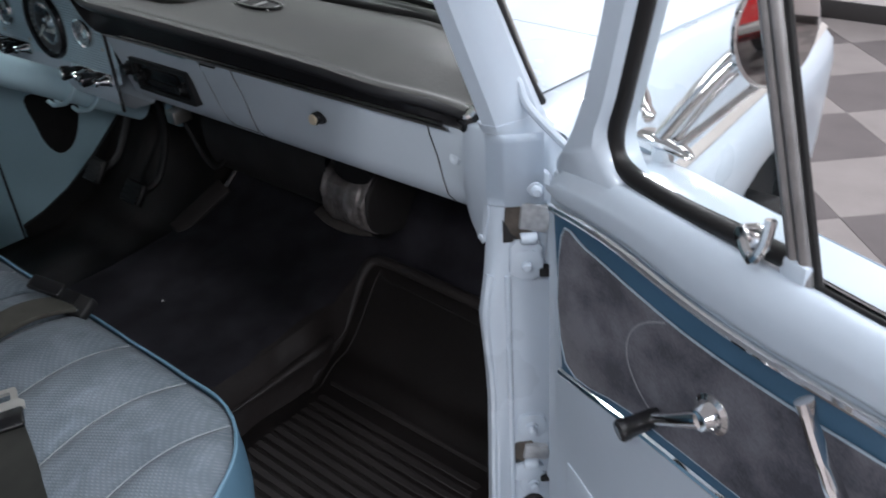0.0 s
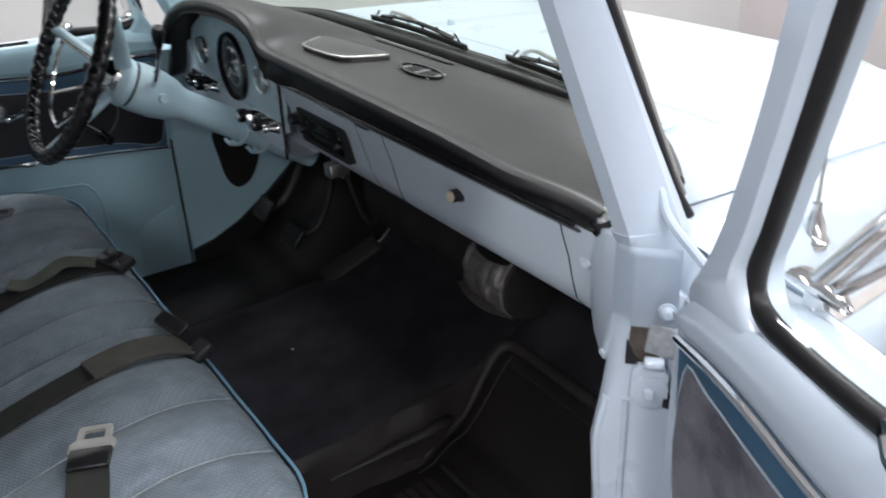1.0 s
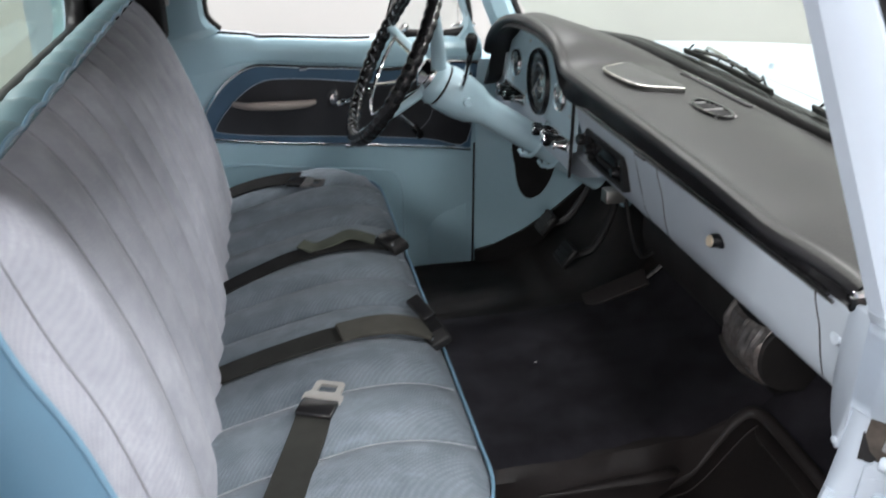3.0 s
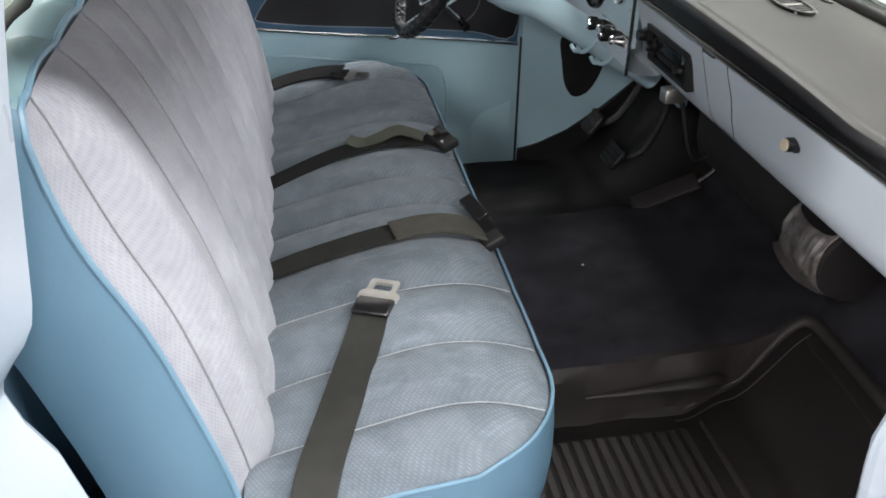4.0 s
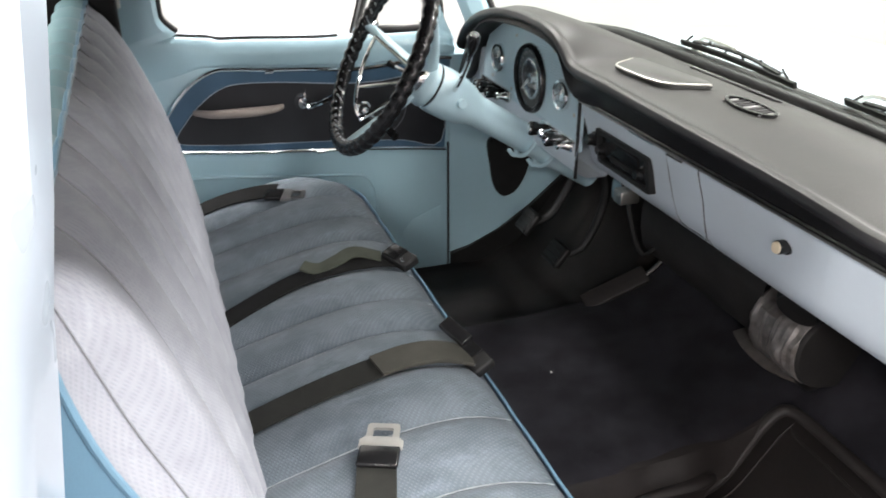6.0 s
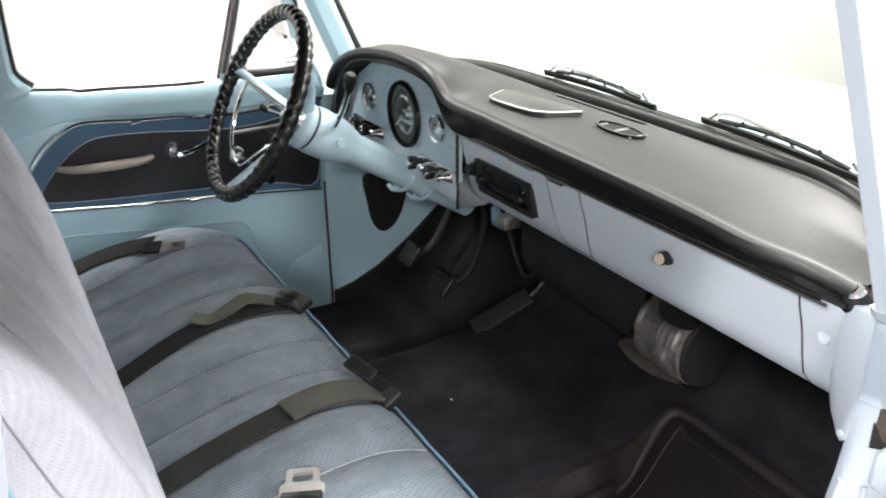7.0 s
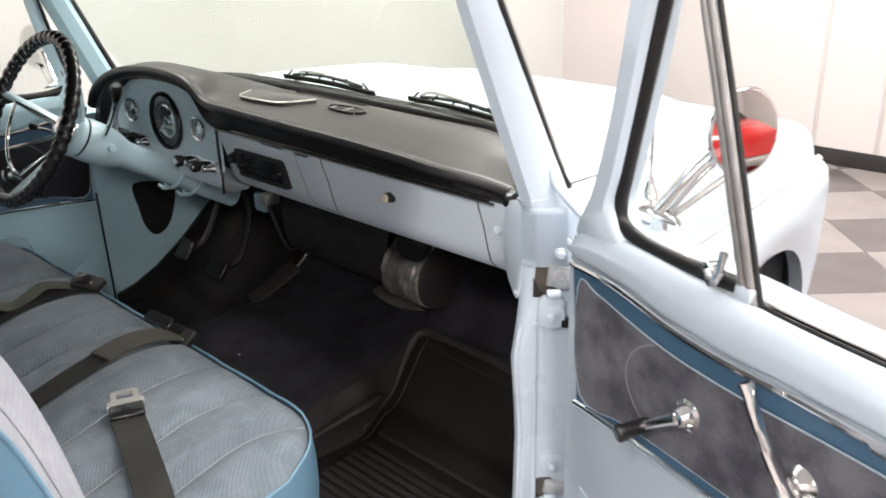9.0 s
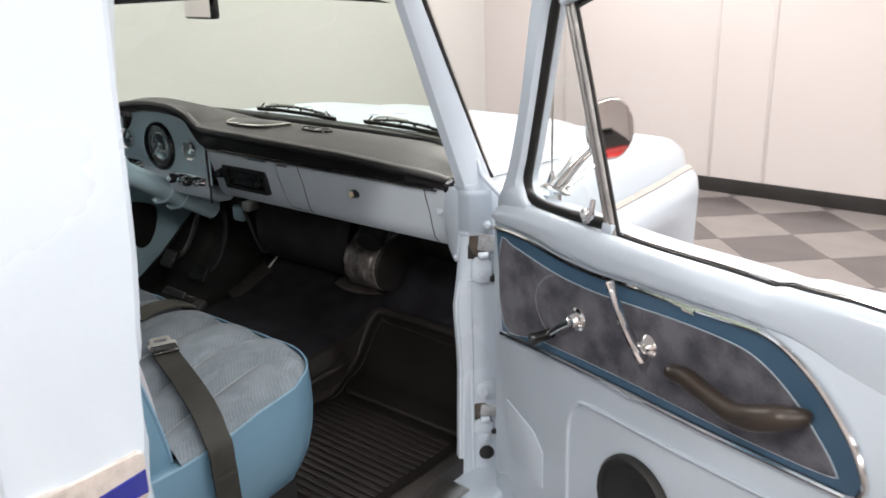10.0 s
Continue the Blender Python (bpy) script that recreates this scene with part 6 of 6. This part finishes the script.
    part("chrome_bead", tube([f(a, b, -0.008) for a, b in bot], 0.0052, 8), CHROME, d, "bright bead")
    for a, b in ((0.53, 1.1165), (0.40, 0.9155)):
        part("bead_joint", tube([f(a - 0.012, b, -0.008), f(a + 0.012, b, -0.008)], 0.0064, 8), CHROME, d)
    # worn arc that the crank has rubbed into the cloth
    arc = [f(0.262 - 0.128 * math.cos(t), 1.006 + 0.078 * math.sin(t), -0.0097) for t in [radians(-50 + 105 * k / 20) for k in range(21)]]
    part("rub_mark", band(arc, 0.0022, 0.0008, (1, 0, 0)), SEAM_DARK, tp, "pale arc rubbed by the crank")
    # window crank
    cr = new("window_crank")
    cr.parent = d
    m = axis_frame((0.263, s * -0.008, 1.006), (0, -s, 0))
    part("escutcheon", lathe([(0, 0), (0.023, 0), (0.022, 0.003), (0.017, 0.006), (0.014, 0.014), (0.011, 0.020), (0.005, 0.022), (0, 0.022)], m, 28), CHROME, cr)
    e1 = f(0.196, 0.956, -0.024)
    part("crank_arm", tube([f(0.263, 1.006, -0.024), f(0.231, 0.983, -0.028), e1], [0.010, 0.0075, 0.0065], 10), CHROME, cr)
    part("crank_knob", lathe([(0, -0.006), (0.009, -0.006), (0.0105, 0.0), (0.0115, 0.030), (0.0125, 0.033), (0.0125, 0.040), (0.010, 0.043), (0, 0.043)], axis_frame(e1 - f(0.0, 0, -0.004), (-0.25, -s, -0.22)), 20), BLACK_GLOSS, cr)
    # release handle
    rl = new("release_handle")
    rl.parent = d
    hz = 0.0 if extras else 0.018
    m = axis_frame((0.444, s * -0.008, 1.022 + hz), (0, -s, 0))
    part("escutcheon", lathe([(0, 0), (0.022, 0), (0.021, 0.003), (0.016, 0.008), (0.013, 0.017), (0, 0.019)], m, 28), CHROME, rl)
    part("lever", tube(smooth_line([*(f(a, b, w) for a, b, w in (((0.454, 1.004, -0.026), (0.434, 1.035, -0.034), (0.402, 1.080, -0.037), (0.378, 1.121, -0.038)) if extras else ((0.432, 1.032, -0.024), (0.405, 1.038, -0.032), (0.370, 1.050, -0.037), (0.335, 1.064, -0.038))))], 5), [0.013] * 4 + [0.011] * 5 + [0.0092] * 5 + [0.0102, 0.0112], 10, flat=0.7), CHROME, rl)
    # arm rest: a low moulded pull
    if extras:
        path = smooth_line([f(0.500, 1.000, -0.006), f(0.512, 1.003, -0.016), f(0.545, 1.011, -0.024), f(0.598, 1.009, -0.034), f(0.655, 1.008, -0.043), f(0.697, 1.020, -0.046), f(0.730, 1.033, -0.038), f(0.748, 1.038, -0.020), f(0.752, 1.038, -0.006)], 6)
        rs = [0.010, 0.0155, 0.0175, 0.0160, 0.0180, 0.0210, 0.0200, 0.015, 0.008]
    else:
        path = smooth_line([f(0.500, 1.033, -0.008), f(0.525, 1.033, -0.024), f(0.58, 1.033, -0.032), f(0.64, 1.034, -0.034), f(0.70, 1.035, -0.030), f(0.745, 1.036, -0.008)], 6)
        rs = [0.007, 0.010, 0.012, 0.012, 0.010, 0.007]
    n = len(path)
    rs = [curve_table(i / (n - 1) * (len(rs) - 1), list(enumerate(rs))) for i in range(n)]
    part("arm_rest", tube(path, rs, 14, flat=0.9), arm_mat, d, "moulded arm rest")
    # pressed lower field
    lower = smooth_line([f(0.232, 0.52, -0.002), f(0.232, 0.70, -0.002), f(0.234, 0.78, -0.002), f(0.258, 0.828, -0.002), f(0.31, 0.842, -0.002), f(0.52, 0.858, -0.002), f(0.72, 0.876, -0.002), f(0.80, 0.87, -0.002), f(0.83, 0.82, -0.002), f(0.83, 0.52, -0.002)], 6)
    part("pressing", tube(lower, 0.0045, 8, flat=0.8), PAINT if s > 0 else PAINT_SHADE, d)
    part("access_cover", plate([(0.02, 0.60), (0.02, 0.73), (0.115, 0.70), (0.15, 0.665), (0.15, 0.58)], f, 0.001, -0.0018, 0.0012), PAINT if s > 0 else PAINT_SHADE, d)
    # vent window, its seal, the division bar and the upper frame; the far one sits closer to the hinge
    sh = 0.0 if extras else -0.050
    fr_out = [(-0.033, 1.120), (-0.028, 1.160), (0.002, 1.197), (0.031, 1.262), (0.064, 1.378), (0.087, 1.504), (0.106, 1.58), (0.145, 1.625), (0.20, 1.64)]
    fr_in = [(0.150, 1.145), (0.088, 1.178), (0.061, 1.222), (0.073, 1.270), (0.100, 1.378), (0.130, 1.504), (0.148, 1.57), (0.170, 1.59), (0.20, 1.60)]
    secs = []
    sm = lambda pts: [(p.x, p.y) for p in smooth_line([(x, y, 0) for x, y in pts], 4)]
    for i, ((a, b), (c2, e)) in enumerate(zip(sm(fr_out), sm([(x + sh * 0.8, y) for x, y in fr_in]))):
        k = 1 - sstep(i / 11)
        sink = 0.022 * max(0, 1 - i / 7)
        w1, w2, w3 = 0.006 - 0.010 * k + sink, -0.002 - 0.0095 * k + sink, -0.011 * k + sink
        secs.append([f(a, b, 0.040), f(a + 0.004, b * 0.9 + e * 0.1, w1), f(a * 0.84 + c2 * 0.16, b * 0.84 + e * 0.16, w2), f(a * 0.12 + c2 * 0.88, b * 0.12 + e * 0.88, w3), f(c2, e, 0.010), f(c2, e, 0.050), f(a + 0.01, b, 0.056)])
    part("front_frame", loft(secs, True, True), PAINT if s > 0 else PAINT_SHADE, d, angle=55)
    k = 0.085 if extras else 0.0
    up_in = smooth_line([(0.185, 1.555, 0), (0.245, 1.577, 0), (0.36, 1.603, 0), (0.55, 1.612, 0), (0.72 + k, 1.606, 0), (0.782 + k, 1.58, 0), (0.800 + k, 1.52, 0), (0.804 + k, 1.40, 0), (0.804 + k, 1.27, 0), (0.797 + k, 1.236, 0), (0.765 + k, 1.208, 0)], 5)
    up_out = smooth_line([(0.185, 1.60, 0), (0.245, 1.615, 0), (0.36, 1.632, 0), (0.55, 1.642, 0), (0.76, 1.638, 0), (0.85 + k, 1.615, 0), (0.892 + k, 1.55, 0), (0.908 + k, 1.40, 0), (0.920 + k * 0.8, 1.28, 0), (0.935 + k * 0.5, 1.22, 0), (0.955, 1.165, 0)], 5)
    secs = [[f(p.x, p.y, 0.05), f(p.x, p.y, 0.010), f(p.x * 0.9 + q.x * 0.1, p.y * 0.9 + q.y * 0.1, -0.001), f(q.x * 0.85 + p.x * 0.15, q.y * 0.85 + p.y * 0.15, -0.003), f(q.x, q.y, 0.008), f(q.x, q.y, 0.05)] for p, q in zip(up_in, up_out)]
    part("upper_frame", loft(secs, True, True), PAINT if s > 0 else PAINT_SHADE, d)
    part("window_channel", tube([f(p.x - 0.003, p.y, 0.034) for p in up_in], 0.010, 8), RUBBER, d)
    seal = smooth_line([f(0.152, 1.60, 0.022), f(0.129, 1.50, 0.022), f(0.097, 1.37, 0.022), f(0.072, 1.27, 0.022), f(0.061, 1.222, 0.022), f(0.068, 1.196, 0.022), f(0.098, 1.185, 0.022), f(0.16, 1.182, 0.022), f(0.24, 1.186, 0.022), f(0.298, 1.190, 0.022)], 6)
    part("vent_seal", tube([p + Vector((sh, 0, 0)) for p in seal], 0.0105, 10), RUBBER, d, "thick black rubber vent seal")
    post = [(0.320, 1.176), (0.240, 1.42), (0.178, 1.60)] if extras else [(0.340 + sh * 1.3, 1.182), (0.255 + sh * 1.3, 1.42), (0.195 + sh * 1.0, 1.60)]
    db = part("division_bar", tube([f(a, b, 0.022) for a, b in post], 0.0085, 10, flat=0.8), BAR, d, "dull steel division bar")
    part("glass_channel", tube([f(a - 0.011, b, 0.0215) for a, b in post], 0.0080, 10, flat=0.8), BAR, db)
    part("channel_felt", tube([f(a + 0.0085, b, 0.024) for a, b in post], 0.0035, 8), RUBBER, db)
    part("sill_block", box(tuple(f(post[0][0] - 0.026, 1.176, 0.012)), tuple(f(post[0][0] + 0.002, 1.196, 0.028)), 0.004, 2), PAINT if s > 0 else PAINT_SHADE, db)
    vg = plate([(a + sh, b) for a, b in ((0.075, 1.195), (0.300, 1.195), (0.178, 1.58), (0.150, 1.58), (0.112, 1.43))], f, 0.020, 0.024)
    g = part("vent_glass", vg, GLASS_C, d)
    g.visible_shadow = False
    vl = new("vent_latch")
    vl.parent = d
    part("latch_base", lathe([(0, 0), (0.011, 0), (0.0105, 0.012), (0.008, 0.018), (0, 0.019)], axis_frame(f(0.268 + sh, 1.203, 0.012), (-0.2, -s, 0.2)), 20), CHROME, vl)
    part("latch_lever", tube(smooth_line([f(0.270 + sh, 1.205, -0.008), f(0.290 + sh, 1.200, -0.018), f(0.299 + sh, 1.216, -0.016), f(0.300 + sh, 1.240, -0.012)], 5), 0.005, 8), CHROME, vl)
    if extras:
        sp = new("door_speaker")
        sp.parent = d
        m = axis_frame((0.428, s * -0.002, 0.704), (0, -s, 0))
        part("ring", lathe([(0.080, 0), (0.094, 0), (0.094, 0.008), (0.088, 0.016), (0.080, 0.012)], m, 40), BLACK_MATT, sp)
        part("cone", lathe([(0.082, 0.008), (0.082, 0.011), (0.076, 0.013), (0.070, 0.009), (0.030, 0.001), (0.028, 0.003), (0, 0.008)], m, 40), SPEAKER, sp)
        part("dust_cap", lathe([(0.028, 0.003), (0.024, 0.008), (0.012, 0.012), (0, 0.013)], m, 28), BADGE_BLUE, sp)
    # outside mirror on its arm
    mi = new("side_mirror")
    mi.parent = d
    b0 = f(0.055, 1.194, 0.095) if extras else f(0.0, 1.190, 0.115)
    part("mirror_foot", lathe([(0, -0.045), (0.0125, -0.045), (0.0125, -0.006), (0.011, 0.004), (0.006, 0.010), (0, 0.011)], axis_frame(b0, (0, 0, 1)), 24), CHROME, mi)
    part("foot_plate", tube(smooth_line([b0 + Vector((-0.034, 0, -0.004)), b0 + Vector((0.0, 0, 0.0)), b0 + Vector((0.044, 0, -0.006))], 6), [0.010] + [0.017] * 7 + [0.015, 0.013, 0.011, 0.008, 0.004], 12, flat=0.42), CHROME, mi)
    hd = f(0.089, 1.308, 0.192) if extras else f(-0.03, 1.275, 0.255)
    part("mirror_arm", tube(smooth_line([b0, b0.lerp(hd, 0.5) + Vector((0, 0, 0.004)), hd + Vector((0, 0, -0.012))], 5), 0.0135, 12), CHROME, mi)
    part("mirror_brace", tube([b0 + Vector((0.022, 0, 0)), hd + Vector((0.018, 0, -0.045))], 0.005, 8), CHROME, mi)
    ax = d.matrix_world.to_3x3().inverted() @ Vector(extras["mirror_axis"]) if extras else Vector((0.9, 0.35, 0.05))
    mm = axis_frame(hd + ax.normalized() * 0.012, ax)
    part("mirror_shell", lathe([(0, -0.024), (0.034, -0.020), (0.053, -0.010), (0.0615, 0.0), (0.0615, 0.004), (0.058, 0.005), (0, 0.002)], mm, 40), CHROME, mi)
    part("mirror_glass", lathe([(0.0575 * k / 10, 0.0052 + 0.00045 * (1 - (k / 10) ** 2)) for k in range(11)] + [(0.0575, 0.003), (0, 0.003)], mm, 48), MIRROR, mi, "round mirror glass")
    part("clamp_spike", lathe([(0, -0.01), (0.009, -0.008), (0.010, 0.0), (0.006, 0.012), (0, 0.026)], axis_frame(hd - ax.normalized() * 0.016 + Vector((-0.006, 0, 0.0)), -ax), 14), CHROME, mi)
    return d


DOOR_D = Vector((-0.355, -0.935, 0)).normalized()
near = Matrix(((DOOR_D.x, -DOOR_D.y, 0, -0.058), (DOOR_D.y, DOOR_D.x, 0, -0.862), (0, 0, 1, 0), (0, 0, 0, 1)))
far = Matrix(((-0.81, 0, 0, -0.084), (0, -1, 0, 0.745), (0, 0, 1, 0), (0, 0, 0, 1)))
make_door("truck_door", "open light blue passenger door with navy and grey trim", near, 1, BROWN, True, {"mirror_axis": (-0.35, -0.93, 0.111)})
make_door("truck_door", "closed light blue driver's door with navy trim", far, -1, TAUPE, True, None)


# ---- rear-view mirror ----
def make_rear_mirror():
    r = thing("rear_view_mirror", "black rear-view mirror hanging from the windshield header", "mirror")
    part("housing", box((-0.075, 0.0, 1.512), (-0.05, 0.12, 1.575), 0.008, 3), BLACK_GLOSS, r)
    part("mirror_glass", box((-0.077, 0.007, 1.518), (-0.0752, 0.113, 1.569), 0.0), MIRROR, r)
    part("stem", tube(smooth_line([(-0.06, 0.06, 1.56), (-0.05, 0.06, 1.585), (-0.055, 0.06, 1.625)], 5), 0.006, 8), CHROME, r)


make_rear_mirror()


# ---- another car in the room, seen only in the mirror ----
def make_red_car():
    car = thing("parked_car", "red sedan parked across the showroom", "car", at=(2.45, -9.1, 0))
    car.rotation_euler = (0, 0, math.pi / 2)
    secs = []
    for x, zt, zb, w in ((-2.1, 0.62, 0.35, 0.62), (-2.0, 0.74, 0.26, 0.78), (-1.2, 0.86, 0.22, 0.84), (0.0, 0.88, 0.22, 0.86), (1.1, 0.86, 0.22, 0.85), (1.9, 0.76, 0.26, 0.78), (2.05, 0.62, 0.35, 0.62)):
        secs.append([(x, -w, zb), (x, -w - 0.03, (zb + zt) / 2), (x, -w + 0.03, zt - 0.06), (x, -w + 0.14, zt), (x, w - 0.14, zt), (x, w - 0.03, zt - 0.06), (x, w + 0.03, (zb + zt) / 2), (x, w, zb)])
    part("body", loft(secs, True, True), RED, car)
    secs = []
    for z, x0, x1, w in ((0.84, -1.35, 0.75, 0.76), (1.02, -1.05, 0.30, 0.68), (1.14, -0.85, 0.0, 0.60), (1.18, -0.7, -0.15, 0.52)):
        secs.append([(x0, -w, z), (x1, -w, z), (x1, w, z), (x0, w, z)])
    part("cabin", loft(secs, True, True), BLACK_GLOSS, car, "dark glazed cabin")
    part("roof", box((-0.86, -0.58, 1.155), (0.0, 0.58, 1.20), 0.03, 3), BLACK_MATT, car, "black roof")
    for x in (-2.12, 2.07):
        part("bumper", box((x - 0.05, -0.8, 0.36), (x + 0.05, 0.8, 0.48), 0.03, 3), CHROME, car)
    part("side_trim", box((-1.9, 0.872, 0.56), (1.8, 0.892, 0.60), 0.006), CHROME, car)
    for x in (-1.3, 1.3):
        for y in (-0.8, 0.8):
            w = new("wheel")
            w.parent = car
            m = axis_frame((x, y, 0.32), (0, 1 if y > 0 else -1, 0))
            part("tyre", lathe([(0.2, -0.09), (0.3, -0.09), (0.32, -0.06), (0.32, 0.06), (0.3, 0.09), (0.2, 0.09)], m, 32), RUBBER, w)
            part("hub_cap", lathe([(0, -0.05), (0.2, -0.05), (0.2, 0.07), (0.12, 0.09), (0, 0.11)], m, 32), CHROME, w)


make_red_car()
